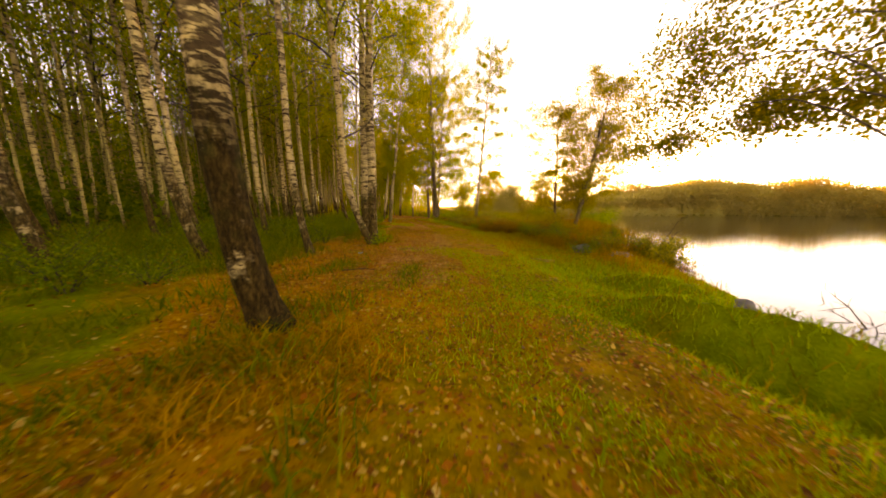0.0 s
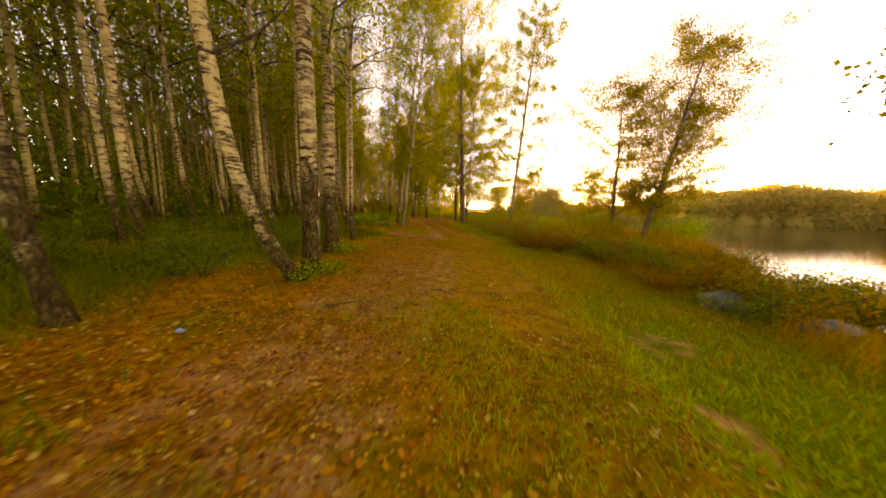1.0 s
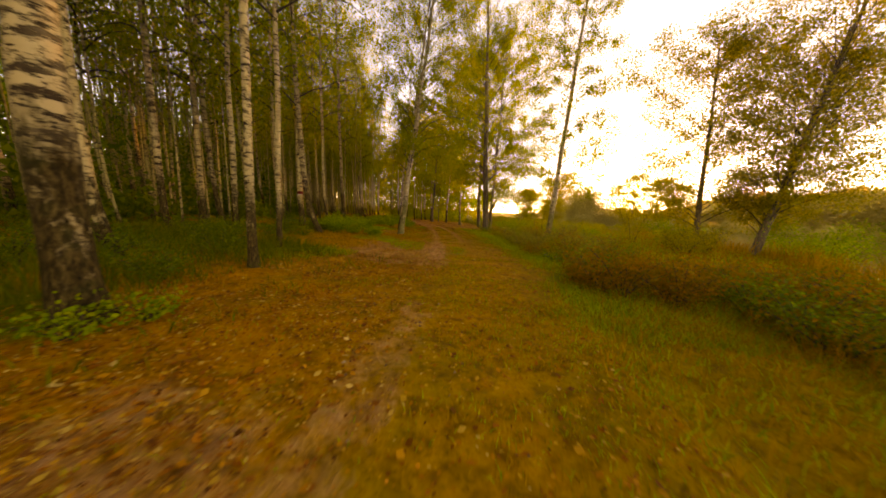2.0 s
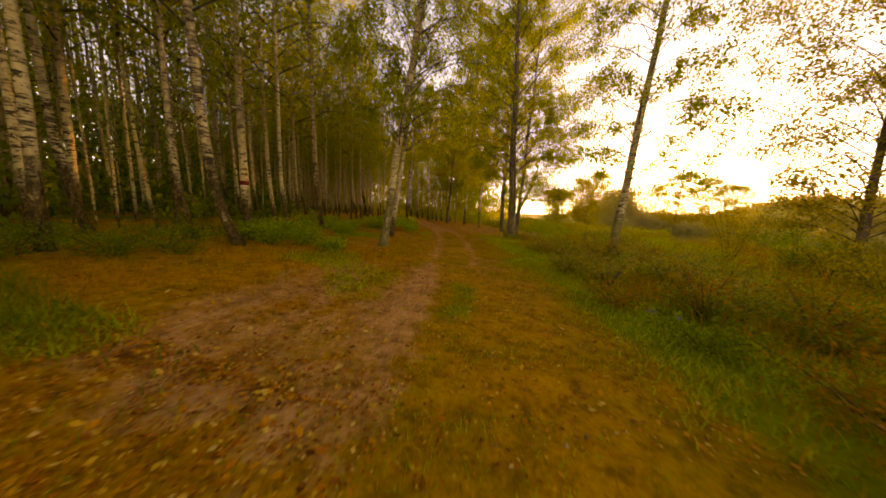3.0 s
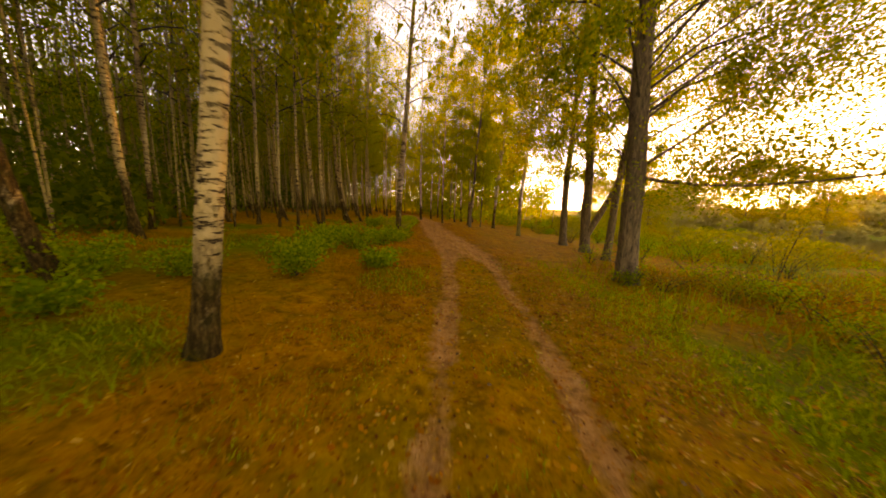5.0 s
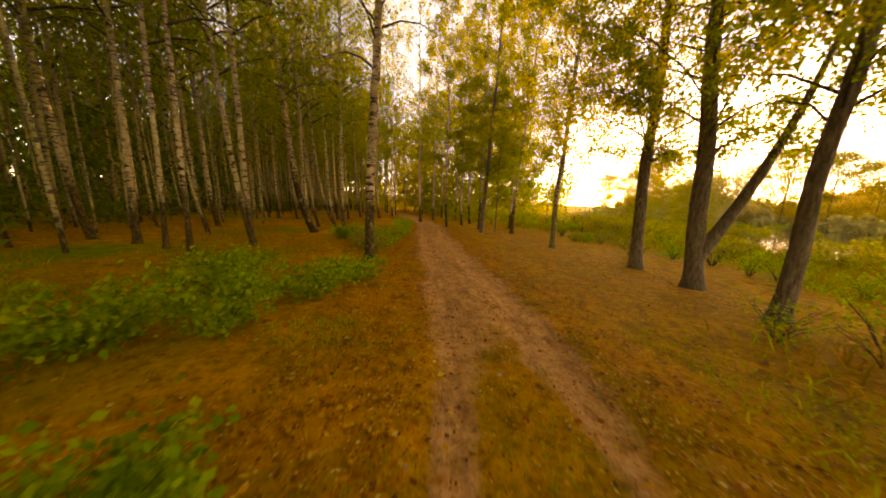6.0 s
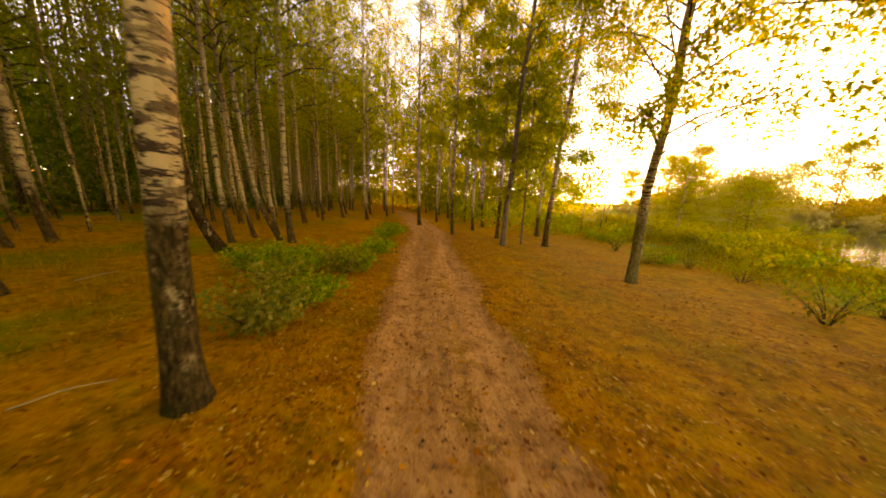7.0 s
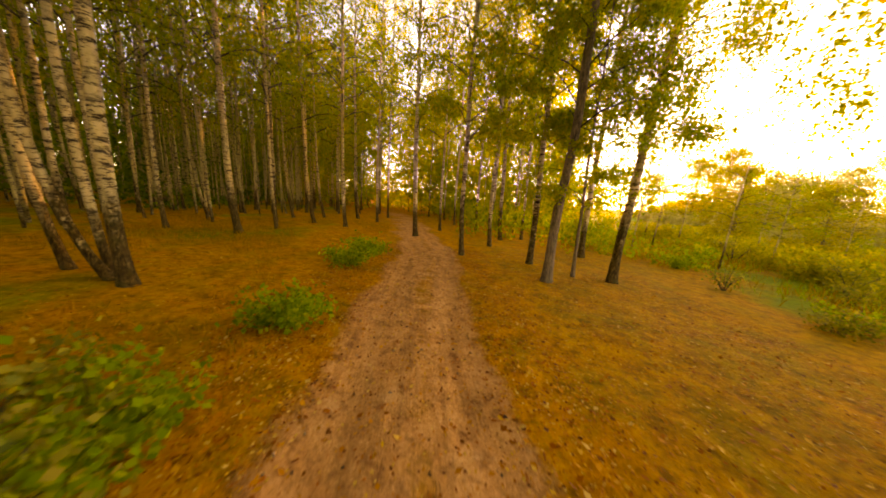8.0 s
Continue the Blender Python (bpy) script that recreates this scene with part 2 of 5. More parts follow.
def tube(points, radii, sides, rng=None, rough=0.0):
    """Rings round a bent axis: vertices and quads."""
    pts = np.asarray(points, float)
    radii = np.asarray(radii, float)
    ahead = np.gradient(pts, axis=0)
    ahead /= np.linalg.norm(ahead, axis=1)[:, None] + 1e-9
    ref = np.where(np.abs(ahead[:, 2:3]) < 0.9, np.array([[0, 0, 1.0]]), np.array([[1.0, 0, 0]]))
    if np.mean(np.abs(ahead[:, 2])) > 0.6:
        ref = np.tile([[1.0, 0, 0]], (len(pts), 1))
    a = np.cross(ahead, ref)
    a /= np.linalg.norm(a, axis=1)[:, None] + 1e-9
    b = np.cross(ahead, a)
    ang = np.linspace(0, 2 * np.pi, sides, endpoint=False)
    r = radii[:, None] * np.ones((1, sides))
    if rng is not None:
        r = r * (1 + rough * rng.standard_normal((len(pts), sides)))
    v = pts[:, None] + r[..., None] * (np.cos(ang)[None, :, None] * a[:, None] + np.sin(ang)[None, :, None] * b[:, None])
    i, j = np.meshgrid(np.arange(len(pts) - 1), np.arange(sides), indexing="ij")
    j2 = (j + 1) % sides
    f = np.stack([i * sides + j, i * sides + j2, (i + 1) * sides + j2, (i + 1) * sides + j], -1).reshape(-1, 4)
    return v.reshape(-1, 3), f


def joined(pieces):
    vs, fs, k = [], [], 0
    for v, f in pieces:
        vs.append(v)
        fs.append(f + k)
        k += len(v)
    return np.concatenate(vs), np.concatenate(fs)


def small_leaves(rng, places, size, droop=0.5, wide=0.42):
    """Small three-cornered leaves at the given places: vertices and triangles."""
    n = len(places)
    a = rng.standard_normal((n, 3))
    a[:, 2] -= droop * 2
    a /= np.linalg.norm(a, axis=1)[:, None]
    b = np.cross(a, rng.standard_normal((n, 3)))
    b /= np.linalg.norm(b, axis=1)[:, None]
    s = size * rng.uniform(0.6, 1.4, (n, 1))
    p = np.asarray(places)
    v = np.stack([p + b * s * wide, p + a * s, p - b * s * wide], 1).reshape(-1, 3)
    return v, np.arange(3 * n).reshape(-1, 3)


def leaves(rng, places, size, droop=0.5, wide=0.38, fold=0.0):
    """Rhombic leaves at the given places: vertices and quads."""
    n = len(places)
    a = rng.standard_normal((n, 3))
    a[:, 2] -= droop * 2
    a /= np.linalg.norm(a, axis=1)[:, None]
    b = np.cross(a, rng.standard_normal((n, 3)))
    b /= np.linalg.norm(b, axis=1)[:, None]
    s = size * rng.uniform(0.6, 1.35, (n, 1))
    p = np.asarray(places)
    up = np.cross(a, b) * s * fold
    v = np.stack([p, p + a * s * 0.5 + b * s * wide + up, p + a * s, p + a * s * 0.5 - b * s * wide + up], 1).reshape(-1, 3)
    return v, np.arange(4 * n).reshape(-1, 4)


# ---------------------------------------------------------------- lie of the land
CENTRE = np.array([(1.5, -30), (1.2, -4), (1.0, 4.6), (1.05, 6.5), (1.0, 8.5), (1.0, 10.5), (0.6, 14.7), (0.75, 17.5), (0.35, 19.5),
                   (-0.1, 21.5), (-0.85, 24.5), (-1.25, 26.2), (-2.0, 29), (-3.0, 32), (-4.3, 35.5), (-5.7, 38), (-7.2, 40.9),
                   (-8.4, 43.1), (-9.75, 45.5), (-11.8, 50), (-14.2, 53.4), (-18, 59), (-27, 70), (-60, 104)])
SHORE_Y = [-60, -15, 3, 4.5, 8.7, 14, 18, 24, 30, 36, 46, 50, 54, 58, 62, 70, 80, 96, 110, 122, 135]
SHORE_X = [7.0, 6.6, 6.9, 7.3, 9.6, 11.4, 12.8, 15.0, 16.2, 15.5, 18.5, 13, 8.5, 8.3, 10, 8, 8, 14, 24, 64, 110]
WATER_Z = -0.8


def offset(x, y):
    """Metres to the left of the path's middle line (negative: to the right)."""
    x, y = np.asarray(x, float), np.asarray(y, float)
    best = np.full(x.shape, 1e9)
    side = np.zeros(x.shape)
    for (ax, ay), (bx, by) in zip(CENTRE, CENTRE[1:]):
        dx, dy = bx - ax, by - ay
        ln = math.hypot(dx, dy)
        dx, dy = dx / ln, dy / ln
        s = np.clip((x - ax) * dx + (y - ay) * dy, 0, ln)
        qx, qy = x - ax - dx * s, y - ay - dy * s
        r = np.hypot(qx, qy)
        near = r < best
        best = np.where(near, r, best)
        side = np.where(near, np.sign(dx * qy - dy * qx), side)
    return best * side


def step(a, b, v):
    t = np.clip((v - a) / (b - a), 0, 1)
    return t * t * (3 - 2 * t)


def waves(x, y, scale, seed):
    """Smooth uneven ground from a few crossing waves, about -1 to 1."""
    r = np.random.default_rng(seed)
    z = np.zeros(np.shape(x))
    for k in range(7):
        f, an, ph = scale * r.uniform(0.6, 2.2), r.uniform(0, 6.3), r.uniform(0, 6.3)
        z = z + np.sin((x * math.cos(an) + y * math.sin(an)) * f + ph) / 7 * 1.8
    return z


def shore(y):
    return np.interp(y, SHORE_Y, SHORE_X)


def hollow(x, y, k):
    """How far a spot lies in a hollow eaten into the bank, and on the grassy lip beyond it."""
    px, py, long = ((4.05, 2.75, 1.35), (5.0, 5.3, 0.9))[k]
    along, across = (x - px) * 0.55 - (y - py) * 0.83, (x - px) * 0.83 + (y - py) * 0.55
    ends = np.exp(-(along / long) ** 4)
    return ends * np.exp(-(across / 0.36) ** 2), ends * np.exp(-((across - 0.8) / 0.4) ** 2)


def height(x, y):
    x, y = np.asarray(x, float), np.asarray(y, float)
    u = offset(x, y)
    z = 0.03 * np.clip(u, -9, 14) + 0.035 * waves(x, y, 1.1, 3) * step(0.4, 2.5, np.abs(u)) + 0.012 * waves(x, y, 5, 4)
    late = step(23, 27, y)
    for c in (-0.62, 0.62):                                  # two worn wheel tracks
        z = z - 0.045 * late * np.exp(-((u - c) / 0.28) ** 2)
    # worn edge of the bank beside the lake
    bank = step(-2.0, -2.9, u) * step(17, 12, y)
    z = z - 0.22 * bank
    for k in range(2):
        pit, lip = hollow(x, y, k)
        z = z - (0.62, 0.34)[k] * pit + (0.42, 0.24)[k] * lip
    d = np.minimum(np.minimum(x - shore(y) + 0.3 * waves(x, y, 0.9, 5), 150 - y + 0.06 * x), np.minimum(250 - x + 14 * waves(x, y, 0.02, 8), y + 400))
    low = step(-1.9, 0.5, d)
    z = z * (1 - low) + (-0.92 - 0.9 * step(0.3, 8, d)) * low
    far = step(40, 200, -d) * step(60, 200, np.hypot(x, y))
    return z + far * 4.0


def ground_z(x, y):
    return float(height(np.array([x]), np.array([y]))[0])


def grown(dense_a, dense_b, pitch, reach):
    mid = np.arange(dense_a, dense_b + pitch / 2, pitch)
    out, s, v = [], pitch, 0.0
    while v < reach:
        s *= 1.17
        v += s
        out.append(v)
    out = np.array(out)
    return np.concatenate([(dense_a - out)[::-1], mid, dense_b + out])


def build_ground():
    xs, ys = grown(-13, 9, 0.16, 2600), grown(-2, 56, 0.16, 2600)
    gx, gy = np.meshgrid(xs, ys)
    x, y = gx.ravel(), gy.ravel()
    z = height(x, y)
    nx, ny = len(xs), len(ys)
    i, j = np.meshgrid(np.arange(ny - 1), np.arange(nx - 1), indexing="ij")
    f = np.stack([i * nx + j, i * nx + j + 1, (i + 1) * nx + j + 1, (i + 1) * nx + j], -1).reshape(-1, 4)
    me = mesh_from("ground", np.stack([x, y, z], 1), f, GROUND, True)
    u = offset(x, y)
    late = step(32.5, 35.5, y)
    ruts = np.exp(-((u - 0.62) / 0.27) ** 2) + np.exp(-((u + 0.62) / 0.27) ** 2)
    early = step(3, 5, y) * step(17, 13, y) * np.exp(-(u / 0.5) ** 4) * 0.5
    early = np.maximum(early, step(3, 5, y) * step(13.5, 11, y) * step(-0.5, 0.2, u) * step(2.4, 1.4, u) * 0.58)
    trodden = step(15.5, 17.5, y) * step(24, 21, y) * step(-0.2, 0.5, u) * step(4.6, 2.6, u) * 0.6
    tracks = step(17, 20, y) * (1 - late) * ruts * (0.34 + 0.46 * step(21, 26, y)) * (0.9 + 0.3 * waves(x, y, 1.9, 57))
    ragged = np.abs(u + 0.16 * waves(x, y, 1.2, 51) + 0.10 * waves(x, y, 3.1, 52))
    lane = late * (step(1.35, 0.7, ragged) * 0.9 + 0.14 * ruts - 0.3 * np.exp(-((u + 0.1) / 0.22) ** 2))
    patch = np.exp(-(((x - 4.27) / 0.5) ** 2 + ((y - 8.7) / 0.55) ** 2 + 0.5 * waves(x, y, 3.0, 63)) ** 2) + np.exp(-(((x - 3.8) / 0.3) ** 2 + ((y - 7.2) / 0.3) ** 2 + 0.5 * waves(x, y, 3.0, 64)) ** 2)
    beach = np.exp(-(((x - 6.6) / 0.7) ** 2 + ((y - 3.4) / 0.6) ** 2) ** 2)
    edge = 0.7 * np.exp(-((x - 3.95 + 0.33 * (y - 6.4) + 0.1 * waves(x, y, 1.6, 47)) / 0.15) ** 2) * step(4.6, 5.4, y) * step(7.6, 7.0, y)
    dirt = np.clip(edge + early + trodden + tracks + lane + 0.52 * patch + beach, 0, 1.2)
    green = step(-1.7, -2.6, u) * (step(11, 6, y) * 0.4 + step(20, 13, y) * 0.5) + step(-1.8, -2.6, u) * step(14, 18, y) * step(34, 29, y) * 0.62
    green = green + step(2.2, 4.5, u) * step(21, 11, y) * 0.62 + step(-8.5, -12.5, u + 1.2 * waves(x, y, 0.6, 62)) * step(32, 38, y) * 0.6 + step(5, 9, u) * step(16, 20, y) * step(26, 22, y) * 0.4
    green = green + 0.42 * step(6.5, 2, y) * step(-4, -1, u) * step(1.6, 0.2, u)
    green = green + (0.5 + 0.4 * waves(x, y, 2.0, 66)) * np.exp(-((u - 0.05 + 0.25 * waves(x, y, 1.3, 65)) / 0.45) ** 2) * step(18.4, 19.8, y) * step(23.0, 21.0, y)
    green = green + 0.25 * waves(x, y, 0.8, 22) * step(1.5, 3, np.abs(u)) * (green > 0.02)
    green = green + 0.62 * step(0.25, 0.75, waves(x, y, 0.85, 41)) * step(1.0, 1.8, np.abs(u)) * step(14, 20, y) * step(36, 30, y) + 0.5 * step(0.3, 0.8, waves(x, y, 1.3, 43)) * step(15, 10, y)
    green = green + (0.36 + 0.3 * waves(x, y, 0.7, 68)) * step(2.8, 5.5, u) * step(22, 28, y)
    litter = 0.42 - 0.65 * step(2.2, 4.5, u) * step(20, 27, y) + 0.4 * step(0.0, 0.8, u) * step(16, 12, y) * step(1.5, 4.5, y) - 0.25 * step(4, 1, y) + 0.35 * step(0.6, 1.6, u) + 0.45 * step(31, 36, y) * step(-3.0, -0.9, u) + 0.12 * step(31, 36, y) - 0.35 * step(-1.0, -2.0, u) * step(34, 30, y)
    for name, vals in (("dirt", dirt), ("green", np.clip(green, 0, 1)), ("litter", np.clip(litter, 0, 1))):
        me.attributes.new(name, "FLOAT", "POINT").data.foreach_set("value", vals.astype(np.float32))
    lane = me.attributes.new("lane", "FLOAT_VECTOR", "POINT")
    lane.data.foreach_set("vector", np.stack([u * 4.2, y * 0.55, 0 * u], 1).astype(np.float32).ravel())
    tagged(new("ground", me), "leaf-strewn woodland ground with a worn dirt track and grassy bank", "ground", kind="structure")


def build_water():
    v = [(5.0, -500, WATER_Z), (420, -500, WATER_Z), (420, 220, WATER_Z), (5.0, 220, WATER_Z)]
    tagged(new("water", mesh_from("water", v, [(0, 1, 2, 3)], WATER)), "calm lake water mirroring the bright evening sky", "water", kind="structure")


build_ground()
build_water()


# ---------------------------------------------------------------- trees
def crown_pieces(rng, z0, z1, reach, limbs, per_limb, size, droop=0.5, hang=0.8, rise=0.75, radius=0.03, bare=0.3, dome=False, flat=1.0, loose=1.0):
    """Limbs, side twigs and leaves of a crown about the z axis. Returns (wood, leaf) as vertices and faces."""
    wood, spots = [], []
    t = np.linspace(0, 1, 5)
    for k in range(limbs):
        f = (k + rng.uniform(0, 1)) / limbs
        h = z0 + (z1 - z0) * f
        if dome:
            ln = reach * math.sin(math.pi * (0.16 + 0.78 * f)) ** 0.7 * rng.uniform(0.6, 1.15)
        else:
            ln = reach * (0.35 + 0.65 * (1 - f) ** 0.7) * rng.uniform(0.6, 1.15) * (0.75 + 0.25 * min(1, f * 5))
        an = k * 2.4 + rng.uniform(-0.5, 0.5)
        up = ln * (rise * t - (0.55 + 0.25 * rng.uniform()) * flat * t ** 2 * (1 - 0.6 * f)) + 0.4 * f * ln * t
        wob = np.cumsum(rng.normal(0, 0.05 * ln, 5)) * t
        pts = np.stack([ln * t * math.cos(an) - wob * math.sin(an), ln * t * math.sin(an) + wob * math.cos(an), h + up], 1)
        wood.append(tube(pts, radius * (1.15 - t) * (1.2 - 0.7 * f), 4))
        for _ in range(9):
            s = bare + (1 - bare) * rng.uniform() ** 0.8
            foot = np.array([np.interp(s, t, pts[:, c]) for c in range(3)])
            side = an + rng.choice([-1, 1]) * rng.uniform(0.3, 1.3)
            far = ln * rng.uniform(0.12, 0.36) * (1.25 - 0.6 * s) + 0.15
            tip = foot + np.array([math.cos(side) * far, math.sin(side) * far, far * rng.uniform(-0.1, 0.45)])
            n = max(3, int(per_limb / 9 * rng.uniform(0.4, 1.6)))
            r = rng.uniform(0.1, 1.05, n)[:, None]
            q = foot + (tip - foot) * r + rng.normal(0, 1, (n, 3)) * np.array([0.09, 0.09, 0.06]) * (0.6 + 0.12 * ln) * loose
            strand = rng.uniform(0.2, 1.0, 7)[(r[:, 0] * 6.5).astype(int) % 7]
            q[:, 2] -= hang * strand * rng.uniform(0, 1, n) * (0.35 + 0.65 * s)
            spots.append(q)
    return joined(wood), small_leaves(rng, np.concatenate(spots), size, droop)


CROWNS = {}


def crown_kind(name, seed, count, leaf, **kw):
    """Several crowns of one kind, as pairs of meshes that trees share."""
    CROWNS[name] = []
    for k in range(count):
        rng = np.random.default_rng(seed + k)
        wood, leafs = crown_pieces(rng, **kw)
        CROWNS[name].append((mesh_from("branchwork", *wood, TWIG, True), mesh_from("crown", *leafs, leaf)))


crown_kind("birch", 10, 5, LEAF, z0=4.4, z1=15.4, reach=3.2, limbs=36, per_limb=250, size=0.068, hang=1.7, loose=1.3, radius=0.022)
crown_kind("far_birch", 30, 4, LEAF, z0=4.0, z1=14.0, reach=2.8, limbs=24, per_limb=130, size=0.092, hang=1.4, loose=2.0, radius=0.022)
crown_kind("weeping", 40, 1, LEAF, z0=2.9, z1=17.0, reach=7.0, limbs=84, per_limb=1050, size=0.060, hang=0.8, rise=0.75, radius=0.022, bare=0.14, dome=True, loose=0.8)
crown_kind("slender", 50, 4, LEAF, z0=3.2, z1=14.4, reach=2.9, limbs=42, per_limb=640, size=0.068, hang=0.9, rise=0.8, radius=0.016, loose=1.3)
crown_kind("airy", 53, 1, LEAF, z0=2.6, z1=13.6, reach=3.4, limbs=66, per_limb=620, size=0.064, hang=0.7, rise=0.7, radius=0.014, bare=0.15, loose=1.25)
crown_kind("spreading", 55, 2, LEAF, z0=2.9, z1=15.5, reach=5.2, limbs=70, per_limb=860, size=0.070, hang=1.0, rise=0.8, radius=0.020, bare=0.10, dome=True, loose=1.35)
crown_kind("alder", 60, 3, LEAF_ALDER, z0=1.2, z1=9.7, reach=3.7, limbs=68, per_limb=700, size=0.074, hang=0.35, rise=0.95, droop=0.2, radius=0.017, bare=0.12, dome=True, flat=0.6, loose=2.6)
crown_kind("far_alder", 65, 2, LEAF_ALDER, z0=1.0, z1=9.9, reach=3.4, limbs=70, per_limb=300, size=0.13, hang=0.9, rise=0.7, droop=0.2, radius=0.02, bare=0.1, dome=True, loose=4.5)


def trunk_mesh(rng, d, tall, lean, bow, bark, sides):
    """A tapered trunk that leans by lean metres a metre and whose foot is bowed: it moves by bow within the first metres."""
    zs = np.concatenate([[-0.25, 0.0, 0.12, 0.3], np.linspace(0.55, 3.4, 9), np.linspace(4.2, tall, 12)])
    zz = np.maximum(zs, 0)
    arc = 1 - np.exp(-zz / 1.25)
    wob = 0.010 * np.sin(zs * rng.uniform(0.8, 1.6) + rng.uniform(0, 6)) * np.minimum(zz, 2.5) * rng.uniform(0.5, 2)
    pts = np.stack([lean[0] * zz + bow[0] * arc + wob, lean[1] * zz + bow[1] * arc - wob * 0.6, zs], 1)
    r = 0.5 * d * (1 + 0.45 * np.exp(-zz / 0.2)) * np.maximum(1.06 - 0.92 * zz / tall, 0.1) ** 0.85
    return mesh_from("trunk", *tube(pts, r, sides, rng, 0.03), bark, True)


def label_of(d, lean, bark):
    tilt = math.hypot(*lean)
    size = "thick old" if d > 0.3 else "slim" if d < 0.17 else "mature"
    pose_word = "strongly leaning" if tilt > 0.2 else "leaning" if tilt > 0.07 else "upright"
    skin = {"birch_bark": "white bark flecked black", "old_birch_bark": "cracked dark bark patched white",
            "young_birch_bark": "pale young bark", "mossy_birch_bark": "dark mossy bark patched white", "dark_bark": "dark furrowed bark", "pale_birch_bark": "pale bark down to the ground"}[bark.name]
    return f"{size} {pose_word} birch with {skin}"


def dress(tree, wood, leafs, m):
    """Hangs the fine branches and the leaves on a trunk."""
    tagged(child("branchwork", wood, tree), kind="stuff").matrix_local = m
    child("crown", leafs, tree).matrix_local = m


TREES = [0]
SPOTS = []


def birch(x, y, lx, ly, d, bow=(-0.12, -0.10), tall=17.0, kind="birch", bark=None, sides=12, group="birches beside the track", spread=1.0):
    """A birch at x, y whose upper trunk leans lx, ly metres a metre; bow bends its foot."""
    TREES[0] += 1
    rng = np.random.default_rng(500 + TREES[0])
    bark = bark or (BARK_ROUGH if rng.uniform() < 0.3 else BARK)
    d = d * 0.84
    tree = new("birch_tree")
    tree.location = (x, y, ground_z(x, y))
    tagged(tree, label_of(d, (lx + bow[0] * 0.25, ly + bow[1] * 0.25), bark), "birch tree", group)
    child("trunk", trunk_mesh(rng, d, tall, (lx, ly), bow, bark, sides), tree)
    wood, leafs = CROWNS[kind][int(rng.integers(len(CROWNS[kind])))]
    turn = Vector((lx, ly, 1)).to_track_quat("Z", "Y").to_matrix().to_4x4()
    m = Matrix.Translation((*bow, 0)) @ turn @ Matrix.Rotation(rng.uniform(0, 6.28), 4, "Z")
    m = m @ Matrix.Diagonal((spread, spread, tall / 15.0, 1))
    dress(tree, wood, leafs, m)
    SPOTS.append((x, y))
    return tree


def limb(tree, start, points, r, bark=TWIG):
    """A single bough on a tree, from start through points, in the tree's own metres."""
    pts = np.array([start, *points], float)
    t = np.linspace(0, 1, len(pts))
    tt = np.linspace(0, 1, 9)
    fine = np.stack([np.interp(tt, t, pts[:, c]) for c in range(3)], 1)
    fine[1:-1] = (fine[:-2] + 2 * fine[1:-1] + fine[2:]) / 4
    return child("limb", mesh_from("limb", *tube(fine, r * (1.05 - 0.8 * tt), 7), bark, True), tree)


def spray(bough, rng_seed, points, spread, count, size, mat, name="foliage", hang=0.4, knot=26):
    """Leaves gathered along a bough."""
    rng = np.random.default_rng(rng_seed)
    pts = np.array(points, float)
    t = np.linspace(0, 1, len(pts))
    s = rng.uniform(0, 1, count)
    q = np.stack([np.interp(s, t, pts[:, c]) for c in range(3)], 1)
    knots = rng.normal(0, 1, (knot, 3)) * np.array(spread)
    q = q + knots[rng.integers(0, knot, count)] + rng.normal(0, 0.16, (count, 3))
    q[:, 2] -= hang * rng.uniform(0, 1, count)
    child(name, mesh_from(name, *leaves(rng, q, size, 0.3), mat), bough)


# left of the track, from the first steps onwards
birch(-0.84, 2.65, 0.0, 0.0, 0.36, (-0.28, -0.30), bark=BARK_OLD, sides=20)
birch(-4.05, 5.75, -0.02, -0.05, 0.22, (-0.45, -0.15), bark=BARK_ROUGH, sides=16)
birch(-6.2, 8.3, -0.05, -0.02, 0.20, (-0.30, -0.15), bark=BARK)
birch(-5.38, 4.40, -0.02, 0.0, 0.20, (-0.55, -0.2), bark=BARK_ROUGH)
birch(-2.80, 1.75, -0.06, -0.05, 0.33, (-0.15, -0.1), bark=BARK_OLD)
birch(-2.47, 7.11, -0.01, -0.02, 0.20, (-0.33, -0.05), bark=BARK_ROUGH, sides=16)
birch(-5.4, 10.1, -0.01, -0.01, 0.20, (-0.12, -0.10), bark=BARK)
leaning = birch(-1.38, 9.3, 0.0, -0.10, 0.25, (-0.70, -0.50), bark=BARK, sides=16)
limb(leaning, (-0.66, -0.80, 3.2), [(-0.42, -0.72, 3.35), (-0.15, -0.6, 3.5), (0.15, -0.45, 3.85), (0.3, -0.38, 4.1)], 0.032)
birch(-1.52, 9.98, 0.01, -0.02, 0.37, (-0.02, 0.0), bark=BARK_ROUGH, sides=18)
birch(-2.36, 12.40, 0.01, 0.0, 0.41, (-0.06, -0.08), bark=BARK_ROUGH, sides=16)
birch(-5.5, 14.4, -0.03, 0.02, 0.24, (-0.47, -0.13), bark=BARK)
birch(-2.91, 14.97, 0.0, 0.02, 0.19, (-0.08, 0.0), bark=BARK)
birch(-9.9, 14.0, -0.05, -0.02, 0.19, (-0.35, -0.25), bark=BARK)
birch(-6.97, 10.86, -0.02, 0.0, 0.19, (-0.15, -0.12), bark=BARK)
birch(-3.46, 24.62, 0.075, 0.125, 0.31, (0.0, 0.0), bark=BARK_PALE, sides=18, kind="spreading", spread=0.75)
birch(-4.58, 27.40, 0.085, 0.05, 0.25, (0.10, -0.04), bark=BARK, sides=16, kind="spreading", spread=0.85)
